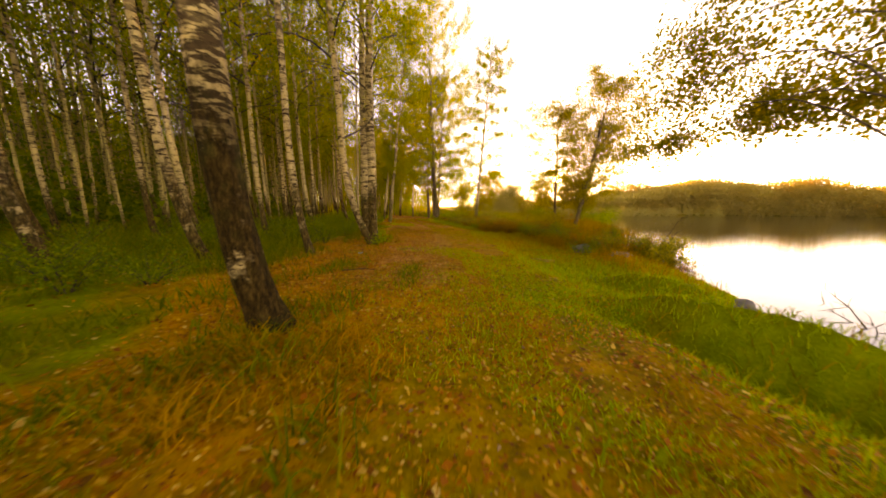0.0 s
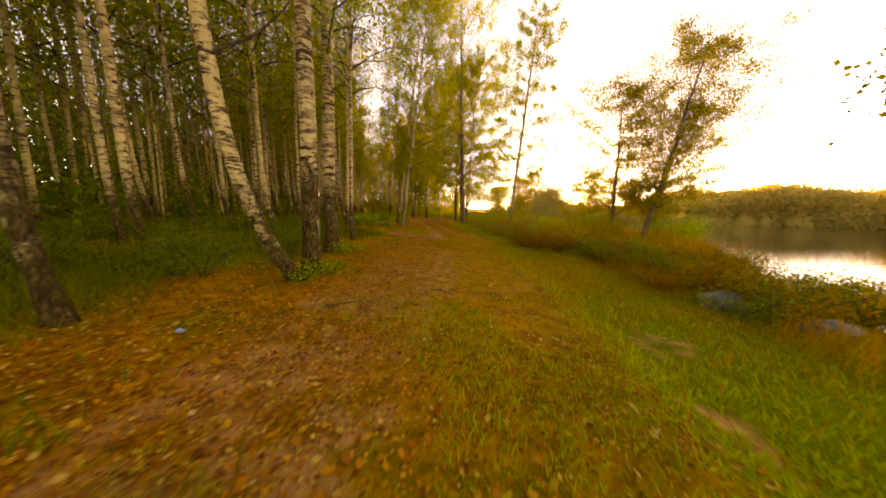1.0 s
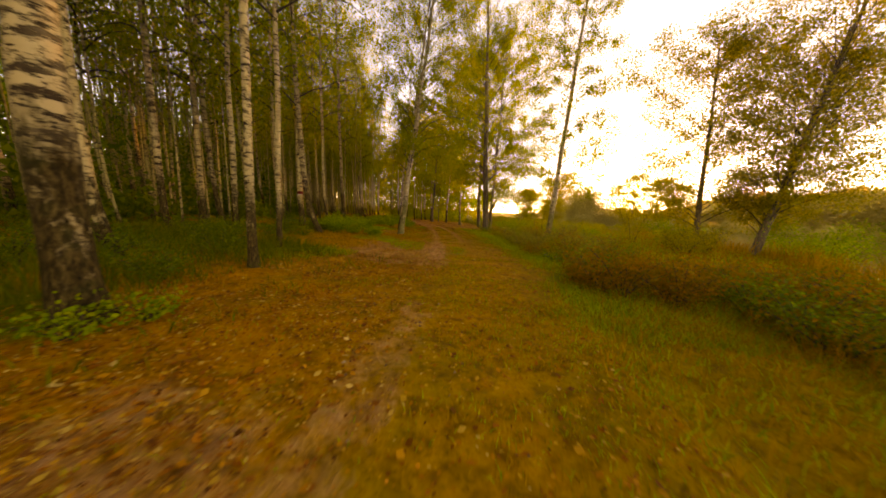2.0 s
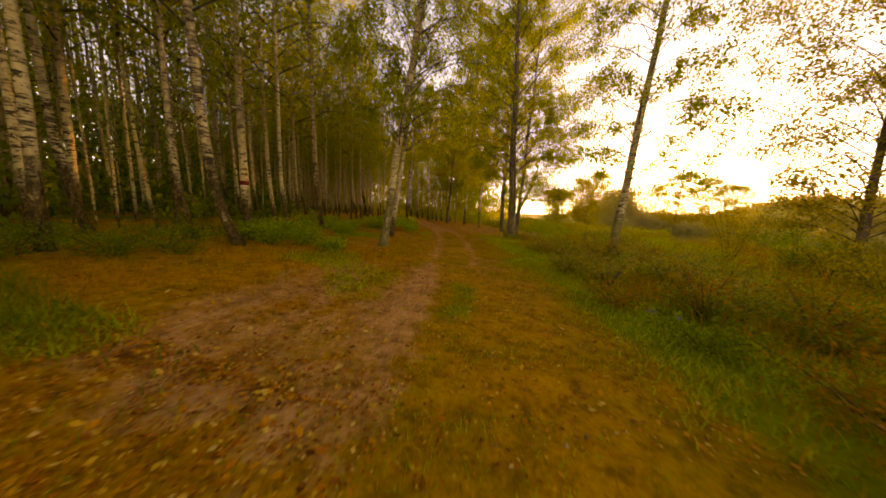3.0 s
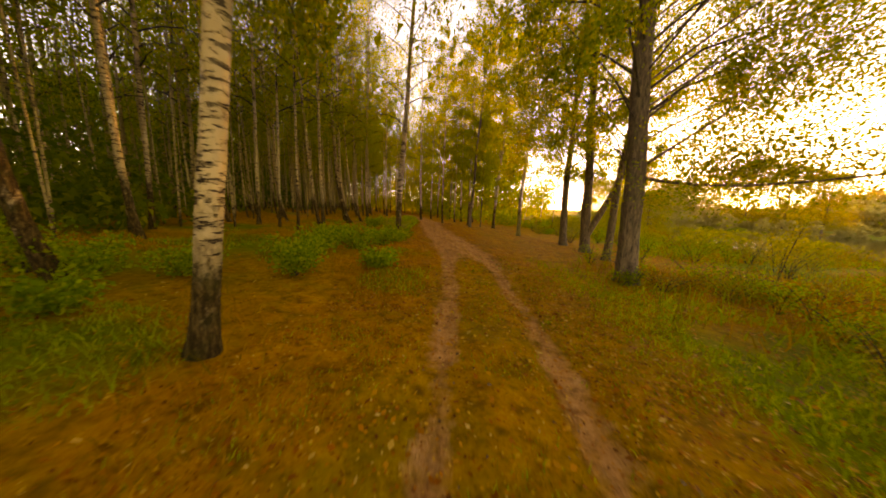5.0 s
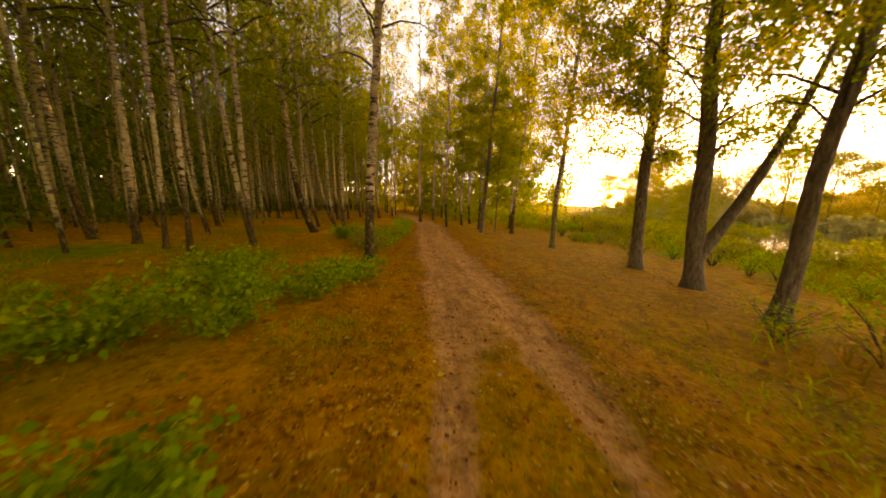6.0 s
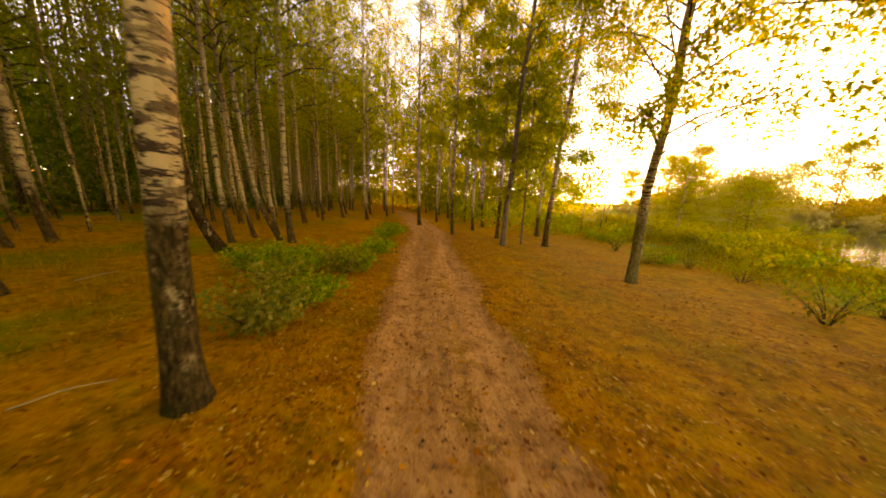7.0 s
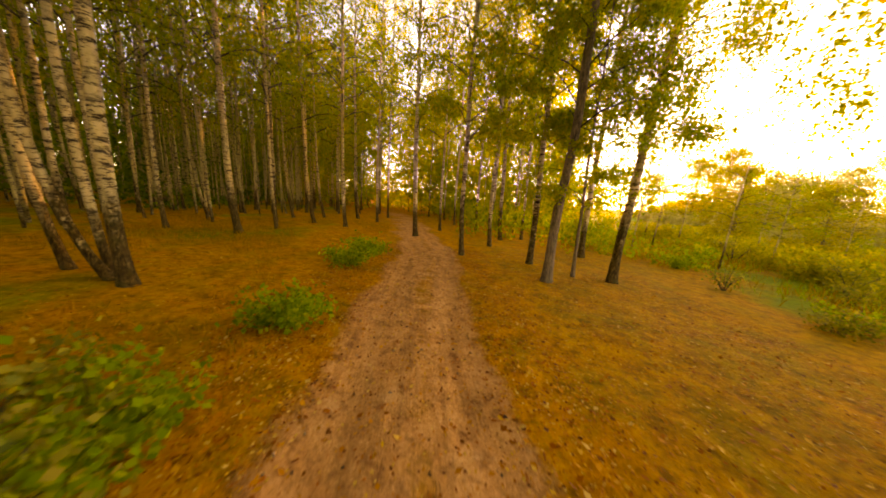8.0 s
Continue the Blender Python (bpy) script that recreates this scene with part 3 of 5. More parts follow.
birch(-6.05, 21.46, -0.02, -0.04, 0.27, (-0.49, -0.31), bark=BARK_ROUGH, sides=14)
birch(-7.85, 21.60, 0.0, -0.01, 0.17, (-0.15, -0.40), bark=BARK)
blazed = birch(-9.11, 24.28, -0.01, -0.005, 0.35, (-0.10, -0.08), bark=BARK, sides=14)
birch(-10.6, 27.0, -0.02, -0.02, 0.21, (-0.24, -0.19), bark=BARK)
birch(-8.45, 27.66, -0.01, -0.04, 0.25, (-0.05, -0.35), bark=BARK_ROUGH, sides=14)
birch(-8.12, 25.31, 0.0, -0.01, 0.19, (-0.25, -0.26), bark=BARK)
birch(-13.04, 27.2, -0.02, -0.03, 0.17, (-0.28, -0.08), bark=BARK)
birch(-8.29, 37.72, 0.044, 0.02, 0.30, (-0.07, -0.05), bark=BARK_ROUGH, sides=18)
birch(-12.98, 37.60, -0.056, -0.06, 0.20, (-0.10, -0.20), bark=BARK, sides=14)
birch(-12.25, 37.10, -0.015, -0.01, 0.20, (-0.05, -0.06), bark=BARK, sides=14)
birch(-15.21, 37.53, -0.07, -0.06, 0.13, (-0.20, -0.23), bark=BARK_THIN)
birch(-18.03, 37.30, 0.0, 0.0, 0.11, (-0.20, -0.15), bark=BARK_THIN)
birch(-13.91, 41.15, -0.045, -0.07, 0.31, (-0.20, -0.60), bark=BARK_OLD, sides=16)
birch(-15.03, 42.02, -0.02, -0.01, 0.18, (-0.20, -0.14), bark=BARK)
birch(-15.67, 43.16, -0.055, -0.05, 0.16, (-0.22, -0.17), bark=BARK)
birch(-14.08, 43.41, 0.0, 0.01, 0.24, (-0.12, -0.12), bark=BARK, sides=14)
birch(-14.75, 43.45, -0.03, -0.01, 0.155, (-0.25, -0.18), bark=BARK, sides=14)
birch(-14.55, 43.35, -0.06, -0.05, 0.15, (-0.60, -0.45), bark=BARK, sides=14)
birch(-18.16, 47.47, -0.01, -0.01, 0.26, (-0.09, -0.21), bark=BARK)
birch(-18.15, 52.65, -0.01, 0.0, 0.22, (-0.15, -0.10), bark=BARK)
birch(-20.00, 46.21, 0.0, 0.0, 0.17, (-0.16, -0.10), bark=BARK)
birch(-14.5, 53.6, -0.02, -0.01, 0.26, (-0.06, -0.10), bark=BARK)
birch(-7.55, 6, -0.023, -0.031, 0.18, (-0.25, -0.33))
birch(-8.3, 9, -0.012, -0.010, 0.19, (-0.12, -0.10))
birch(-10.3, 8.2, -0.010, -0.010, 0.16, (-0.10, -0.10))
birch(-8.5, 15.6, -0.012, -0.014, 0.18, (-0.12, -0.14))
birch(-12.97, 16.43, -0.016, -0.020, 0.20, (-0.16, -0.20))
birch(-3.99, 16.83, 0.006, 0.003, 0.16, (0.02, 0.01))
birch(-8.63, 17.45, -0.008, -0.008, 0.22, (-0.08, -0.08))
birch(-9.58, 19.36, -0.012, -0.009, 0.21, (-0.04, -0.03))
birch(-13.79, 20.31, -0.016, -0.016, 0.18, (-0.16, -0.16))
birch(-9.75, 20.32, -0.014, -0.031, 0.22, (-0.14, -0.33))
birch(-11.24, 23.17, -0.003, -0.006, 0.19, (-0.01, -0.02))
birch(-13.7, 28.62, -0.010, -0.018, 0.20, (-0.10, -0.18))
birch(-12.14, 30.16, -0.010, -0.020, 0.21, (-0.10, -0.20))
birch(-14.11, 31.28, 0.003, 0.006, 0.18, (0.01, 0.02))
birch(-13.2, 35.37, 0.003, 0.006, 0.14, (0.01, 0.02))
birch(-14.46, 35.3, 0.003, 0.003, 0.19, (0.01, 0.01))
birch(-12.04, 35.34, 0.000, 0.000, 0.15, (0.00, 0.00))
birch(-17.02, 38.45, -0.010, -0.025, 0.15, (-0.10, -0.27))
birch(-17.51, 39.18, -0.010, -0.021, 0.21, (-0.10, -0.23))
birch(-20.3, 37.72, -0.003, -0.006, 0.10, (-0.01, -0.02))
birch(-20.07, 44.2, -0.003, -0.019, 0.18, (-0.01, -0.09))
birch(-21.05, 44.33, -0.012, -0.031, 0.14, (-0.12, -0.33))
birch(-19.11, 44.8, -0.010, -0.020, 0.19, (-0.10, -0.20))
birch(-18.8, 49.33, -0.008, -0.012, 0.16, (-0.08, -0.12))
birch(-20.42, 50.44, -0.006, -0.009, 0.17, (-0.02, -0.03))
# right of the track and beyond its bend
birch(-11.00, 50.97, -0.007, 0.0, 0.20, (-0.11, -0.10), bark=BARK_ROUGH, kind="slender")
birch(-7.92, 49.48, 0.044, -0.01, 0.29, (-0.03, -0.11), bark=BARK_DARK, kind="slender", sides=14)
birch(-8.66, 51.50, -0.02, 0.01, 0.23, (0.05, -0.01), bark=BARK_ROUGH, kind="slender")
birch(-6.17, 51.06, 0.066, -0.01, 0.29, (-0.11, -0.11), bark=BARK_ROUGH, kind="slender", sides=14)
birch(-7.26, 50.7, 0.0, 0.0, 0.12, (-0.05, 0.0), bark=BARK_DARK, kind="slender", tall=9)
birch(-3.46, 46.03, 0.042, -0.04, 0.30, (-0.13, -0.15), bark=BARK_PALE, kind="spreading", sides=14)
birch(-0.72, 42.42, 0.0, 0.005, 0.42, (-0.17, -0.09), bark=BARK_DARK, sides=14, kind="spreading")
forked = birch(0.14, 40.41, -0.06, 0.04, 0.48, (-0.01, 0.01), bark=BARK_DARK, sides=16, kind="spreading", spread=1.1)
limb(forked, (-0.05, 0.03, 0.75), [(0.35, 0.05, 1.6), (0.9, 0.1, 2.9), (1.5, 0.2, 4.6), (1.9, 0.2, 6.6)], 0.17, BARK_DARK)
birch(0.65, 38.22, 0.03, -0.01, 0.32, (0.01, 0.0), bark=BARK_DARK, kind="spreading")
broad = birch(0.50, 34.35, -0.05, 0.0, 0.55, (-0.08, -0.05), bark=BARK_DARK, sides=18, kind="weeping", tall=19.5, spread=1.0)
bough = limb(broad, (-0.18, 0.0, 2.75), [(0.7, -0.1, 2.55), (2.0, -0.3, 2.5), (3.6, -0.5, 2.75), (5.4, -0.8, 3.1), (6.8, -1.0, 3.5)], 0.04, BARK_DARK)
spray(bough, 71, [(0.9, 0.0, 3.3), (2.6, -0.3, 3.2), (4.6, -0.7, 3.3), (7.0, -1.0, 3.7)], (0.55, 0.6, 0.30), 7600, 0.062, LEAF_ALDER, knot=44)
bough = limb(broad, (-0.15, 0.0, 2.9), [(0.7, -0.2, 3.6), (1.7, -0.3, 4.4), (3.2, -0.4, 5.6)], 0.035, BARK_DARK)
spray(bough, 72, [(0.8, -0.2, 3.7), (2.0, -0.3, 4.6), (3.4, -0.4, 5.6)], (0.65, 0.75, 0.55), 8200, 0.058, LEAF, knot=60)
bough = limb(broad, (-0.2, 0.0, 4.0), [(0.9, 0.3, 5.2), (2.2, 0.5, 6.4), (4.2, 0.6, 7.6)], 0.032, BARK_DARK)
spray(bough, 73, [(0.9, 0.3, 5.2), (2.4, 0.5, 6.4), (4.4, 0.6, 7.4)], (0.8, 0.9, 0.6), 6000, 0.058, LEAF, knot=50)
spray(broad, 74, [(0.6, 0.3, 2.9), (1.8, 0.4, 3.2), (3.4, 0.5, 3.5)], (0.75, 0.8, 0.55), 8000, 0.058, LEAF, knot=60)
for k, (ex, ey, ez, h0) in enumerate(((6.0, -1.0, 6.6, 4.4), (5.8, 1.5, 5.6, 3.6), (5.0, -2.4, 8.4, 5.6), (6.4, 0.6, 9.4, 6.4), (4.6, -3.0, 6.8, 5.0))):
    bend = [(ex * 0.25, ey * 0.3 + 0.1, h0 + (ez - h0) * 0.5), (ex * 0.6, ey * 0.5, h0 + (ez - h0) * 0.95), (ex, ey, ez)]
    bough = limb(broad, (-0.03 * h0, 0.0, h0), bend, 0.024, BARK_DARK)
    spray(bough, 760 + k, bend, (0.36, 0.5, 0.22), 3000, 0.056, LEAF, hang=0.6, knot=36)
birch(4.36, 27.4, 0.07, 0.01, 0.33, (0.0, 0.0), bark=BARK_PALE, kind="airy", sides=14)
birch(-11.10, 57.41, -0.02, 0.0, 0.25)
birch(-6.92, 55.32, 0.03, 0.01, 0.28, kind="spreading")


# birches crowding the bend of the track
for x, y, tall in ((-15.0, 57.5, 18), (-19.5, 57.0, 19), (-13.6, 60.5, 18), (-21.5, 61.0, 20), (-16.2, 62.8, 19), (-24.2, 63.4, 18), (-11.4, 63.0, 17), (-18.6, 66.0, 20),
                   (-14.0, 66.5, 19), (-26.5, 66.5, 19), (-21.8, 69.0, 20), (-10.2, 59.2, 16), (-16.8, 70.5, 20), (-12.6, 71.0, 18)):
    birch(x, y, 0.0, 0.0, 0.2, (-0.05, -0.05), tall=tall, sides=8, group="birches at the bend", spread=1.1)


# young birches scattered where the meadow meets the bend
for x, y, tall, d in ((-1.2, 58.0, 7.5, 0.10), (1.6, 60.5, 6.0, 0.09), (-2.6, 63.5, 8.5, 0.12), (3.2, 65.5, 6.5, 0.09), (0.2, 69.0, 8.0, 0.11), (5.4, 63.0, 5.0, 0.08), (-4.2, 60.5, 9.0, 0.12), (-1.0, 74.0, 9.0, 0.12), (4.5, 58.5, 4.5, 0.07)):
    birch(x, y, 0.03, 0.0, d, (0.01, 0.0), tall=tall, kind="far_birch", bark=BARK_THIN, sides=8, group="young birches at the bend", spread=0.75)


# alders on the lake shore
def alder(x, y, lx, ly, d, tall, seed, spread=1.0, kind=0, leafy=True, crown="alder"):
    rng = np.random.default_rng(seed)
    tree = new("alder_tree")
    tree.location = (x, y, ground_z(x, y))
    tagged(tree, "dark shoreline alder with a loose wind-combed crown", "alder tree", "alders on the shore")
    child("trunk", trunk_mesh(rng, d, tall, (lx, ly), (lx * 0.3, ly * 0.3), BARK_DARK, 12), tree)
    wood, leafs = CROWNS[crown][kind]
    turn = Vector((lx, ly, 1)).to_track_quat("Z", "Y").to_matrix().to_4x4()
    m = turn @ Matrix.Rotation(rng.uniform(0, 6.28), 4, "Z") @ Matrix.Diagonal((spread, spread, tall / 10.4, 1))
    if leafy:
        dress(tree, wood, leafs, m)
    SPOTS.append((x, y))
    return tree


alder(13.25, 30.03, -0.03, 0.0, 0.30, 11.6, 801, 1.25, 0)
alder(14.1, 27.2, 0.16, -0.05, 0.36, 13.2, 802, 1.1, 1)
alder(14.6, 27.8, 0.22, 0.05, 0.24, 10.0, 803, 0.9, 2)
alder(7.5, 80.0, 0.02, 0.0, 0.26, 8.0, 805, 1.0, 0, crown="far_alder")
alder(13.0, 78.0, -0.03, 0.0, 0.26, 7.0, 806, 1.0, 1, crown="far_alder")
# tall trees behind the wet meadow
for k, (x, y, tall, wide) in enumerate(((21.5, 140, 17, 1.7), (26.5, 137, 19, 1.8), (32, 142, 10, 1.4), (45, 133, 15, 1.4), (50.5, 131, 19, 1.7), (57, 128, 17, 1.8), (64, 127, 15, 1.7), (13, 146, 13, 1.5))):
    alder(x, y, 0.01, 0.0, 0.4, tall, 830 + k, wide, k % 2, crown="far_alder")
over = alder(6.6, 2.6, 0.05, 0.10, 0.36, 9.0, 804, leafy=False)
for k, (az, el, far) in enumerate(((33, 14, 10.5), (36, 20, 10), (40, 14.5, 10), (44, 23, 9.5), (48, 15.5, 9.5), (52, 21, 9), (56, 15.5, 9), (49, 30, 9), (42, 31, 9), (56, 30, 8.5), (45, 18, 10), (58, 23, 8.5), (38, 26, 9.5), (52, 36, 8.5), (46, 36, 8.5), (60, 17, 8.5))):
    tip = np.array([0.9 + far * math.sin(radians(az)) - 6.6, far * math.cos(radians(az)) - 2.8, 1.5 + far * math.tan(radians(el))])
    mid = tip * (0.6, 0.6, 0.8) + (0.2, 0.1, 1.0)
    bough = limb(over, (0.15, 0.3, 2.4 + 0.25 * k), [tip * (0.3, 0.3, 0.6) + (0.1, 0.1, 1.6), mid, tip], 0.018, BARK_DARK)
    spray(bough, 810 + k, [mid * 0.35 + tip * 0.65, tip], (0.48, 0.48, 0.20), 1350, 0.080, LEAF_ALDER, hang=0.12, knot=16)


# ---------------------------------------------------------------- the wood behind
def forest_models():
    made = []
    for k in range(6):
        d = (0.08, 0.10, 0.11, 0.12, 0.14, 0.16)[k]
        lean = ((-0.02, -0.02), (0.01, -0.01), (-0.03, -0.02), (0.0, 0.01), (-0.01, -0.03), (0.005, 0.0))[k]
        bow = ((-0.25, -0.2), (-0.1, -0.1), (-0.35, -0.15), (0.0, -0.05), (-0.15, -0.3), (-0.05, 0.0))[k]
        rng = np.random.default_rng(900 + k)
        made.append((trunk_mesh(rng, d, 13.5, lean, bow, BARK_THIN if d < 0.13 else BARK, 8), lean, bow))
    return made


def fill_forest():
    rng = np.random.default_rng(77)
    models = forest_models()
    taken = list(SPOTS)
    count = 0
    for _ in range(9000):
        if count >= 280:
            break
        # y below 0: unseen trees behind the start, added for lighting and closure
        y = rng.uniform(-12, 92)
        x = np.interp(y, CENTRE[:, 1], CENTRE[:, 0]) - rng.uniform(3.5, 24) if rng.uniform() < 0.86 else np.interp(y, CENTRE[:, 1], CENTRE[:, 0]) + rng.uniform(1.6, 16)
        u = float(offset(np.array([x]), np.array([y]))[0])
        early = y < 50
        if early and u < (7.0 if y < 20 else 8.5):
            continue
        if not early and (-1.8 < u < 2.0 or u < (-3.6 if y < 60 else -9)):
            continue
        if x > -16 and early and u < 9 and rng.uniform() < 0.55:
            continue
        if min((x - a) ** 2 + (y - b) ** 2 for a, b in taken) < 1.45 ** 2:
            continue
        taken.append((x, y))
        me, lean, bow = models[int(rng.integers(6))]
        tree = new("birch_tree")
        tree.matrix_world = Matrix.Translation((x, y, ground_z(x, y))) @ Matrix.Rotation(rng.uniform(-0.7, 0.7), 4, "Z") @ Matrix.Scale(rng.uniform(0.95, 1.35), 4)
        tagged(tree, "thin pale birch trunk standing deep in the wood", "birch tree", "birches of the wood")
        child("trunk", me, tree)
        wood, leafs = CROWNS["far_birch"][int(rng.integers(4))]
        turn = Vector((*lean, 1)).to_track_quat("Z", "Y").to_matrix().to_4x4()
        m = Matrix.Translation((*bow, 0)) @ turn @ Matrix.Rotation(rng.uniform(0, 6.28), 4, "Z")
        dress(tree, wood, leafs, m)
        count += 1


fill_forest()


def leaf_cloud(name, rng, centres, radii, per, size, mat, label, category):
    """Far foliage that nobody could count: one mesh of leaf clumps."""
    p = []
    for c, r in zip(centres, radii):
        q = rng.normal(0, 1, (per, 3))
        q /= np.linalg.norm(q, axis=1)[:, None]
        q *= rng.uniform(0.35, 1.0, (per, 1)) ** 0.5
        p.append(np.array(c) + q * np.array(r))
    return tagged(new(name, mesh_from(name, *small_leaves(rng, np.concatenate(p), size * 1.08, 0.2, 0.42), mat)), label, category, kind="stuff")


def build_depth_of_wood():
    rng = np.random.default_rng(5)

    def left(y, u):
        return np.interp(y, CENTRE[:, 1], CENTRE[:, 0]) - u

    # thin trunks too deep in the wood to count
    pieces, canopy = [], []
    for k in range(1700):
        y, u = rng.uniform(-20, 110), rng.uniform(20, 46) if k < 420 else rng.uniform(10, 34)
        x = left(y, u)
        z, h = ground_z(x, y), rng.uniform(14, 20)
        a, b = rng.normal(-0.02, 0.025), rng.normal(-0.02, 0.025)
        t = np.array([0, 0.15, 0.5, 1.0])
        pieces.append(tube(np.stack([x + a * h * t, y + b * h * t, z - 0.2 + h * t], 1), (rng.uniform(0.05, 0.10) if k < 420 else rng.uniform(0.03, 0.06)) * (1.05 - 0.8 * t), 6))
        if k >= 420:
            continue
        for f in rng.uniform(0.22, 1.0, 7):
            canopy.append((x + a * h * f, y + b * h * f, z + h * f))
    tagged(new("far_birch_trunks", mesh_from("far_birch_trunks", *joined(pieces), BARK_THIN, True)), "thin pale birch trunks deep inside the wood", "trunks", kind="stuff")
    leaf_cloud("far_canopy", rng, canopy, [(1.5, 1.5, 1.1)] * len(canopy), 40, 0.15, LEAF, "yellow-green canopy deep inside the wood", "canopy")
    # dark undergrowth and young spruces behind the birches
    cs, rs = [], []
    for _ in range(760):
        y = rng.uniform(-25, 105)
        u = rng.uniform(15, 40)
        x = left(y, u)
        h = rng.uniform(1.0, 5.0) * min(1.0, 0.25 + (u - 15) / 14)
        cs.append((x, y, ground_z(x, y) + h * 0.55))
        rs.append((rng.uniform(0.6, 1.6), rng.uniform(0.6, 1.6), h * 0.7))
    for _ in range(260):
        y, u = rng.uniform(-14, 34), rng.uniform(11.5, 24)
        x = left(y, u)
        h = rng.uniform(0.8, 5.5) * min(1.0, 0.3 + (u - 11.5) / 8)
        cs.append((x, y, ground_z(x, y) + h * 0.6))
        rs.append((rng.uniform(0.6, 1.5), rng.uniform(0.6, 1.5), h * 0.6))
    for _ in range(330):
        y, u = rng.uniform(34, 84), rng.uniform(17, 34)
        x = left(y, u)
        h = rng.uniform(2.0, 13.0) * min(1.0, 0.3 + (u - 17) / 9)
        cs.append((x, y, ground_z(x, y) + h * 0.85))
        rs.append((rng.uniform(0.8, 1.7), rng.uniform(0.8, 1.7), rng.uniform(0.8, 1.8)))
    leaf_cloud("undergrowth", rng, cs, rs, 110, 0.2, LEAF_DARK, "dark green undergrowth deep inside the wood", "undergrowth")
    cs, rs = [], []
    for _ in range(950):
        y = rng.uniform(-40, 135)
        x = left(y, rng.uniform(38, 62))
        cs.append((x, y, rng.uniform(1.0, 8.5 if y < 25 else 14.0)))
        rs.append((rng.uniform(1.2, 2.6), rng.uniform(1.2, 2.6), rng.uniform(1.2, 2.8)))
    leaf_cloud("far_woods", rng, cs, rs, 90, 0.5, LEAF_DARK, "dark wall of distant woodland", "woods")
    # leafy edge of the wood beyond the bend of the track
    cs, rs = [], []
    for k in range(1150):
        x, y = rng.uniform(-60, -2), rng.uniform(68, 116)
        if y < 73 and abs(offset(np.array([x]), np.array([y]))[0]) < 2.5:
            continue
        cs.append((x, y, rng.uniform(0.5, 6) if k % 2 else rng.uniform(0.5, 19 if x < -10 else 8)))
        rs.append((rng.uniform(1.0, 2.4), rng.uniform(1.0, 2.4), rng.uniform(1.0, 2.4)))
    for _ in range(950):
        x, y = rng.uniform(-38, -7), rng.uniform(64, 96)
        z = rng.uniform(0.5, 18)
        if z < 4.5 and y < 71 and abs(offset(np.array([x]), np.array([y]))[0]) < 3.0:
            continue
        cs.append((x, y, z))
        rs.append((rng.uniform(0.9, 2.0), rng.uniform(0.9, 2.0), rng.uniform(0.9, 2.2)))
    leaf_cloud("far_woods", rng, cs, rs, 84, 0.24, LEAF, "yellow-green distant woodland beyond the bend", "woods")


build_depth_of_wood()


def build_bend_thicket():
    """Leafy young growth under the trees where the track bends out of sight."""
    rng = np.random.default_rng(15)
    cs, rs = [], []
    for _ in range(420):
        y = rng.uniform(56, 84)
        x = np.interp(y, CENTRE[:, 1], CENTRE[:, 0]) + rng.uniform(-26, 22)
        u = float(offset(np.array([x]), np.array([y]))[0])
        if abs(u) < 2.4 or u < -13:
            continue
        h = rng.uniform(0.6, 7.0) if u > 0 or (y > 64 and u > -5) else rng.uniform(0.4, 1.4)
        cs.append((x, y, ground_z(x, y) + h))
        rs.append((rng.uniform(0.7, 1.7), rng.uniform(0.7, 1.7), rng.uniform(0.5, 1.3)))
    leaf_cloud("young_growth", rng, cs, rs, 90, 0.17, LEAF, "yellow-green young growth where the track bends", "undergrowth")


build_bend_thicket()


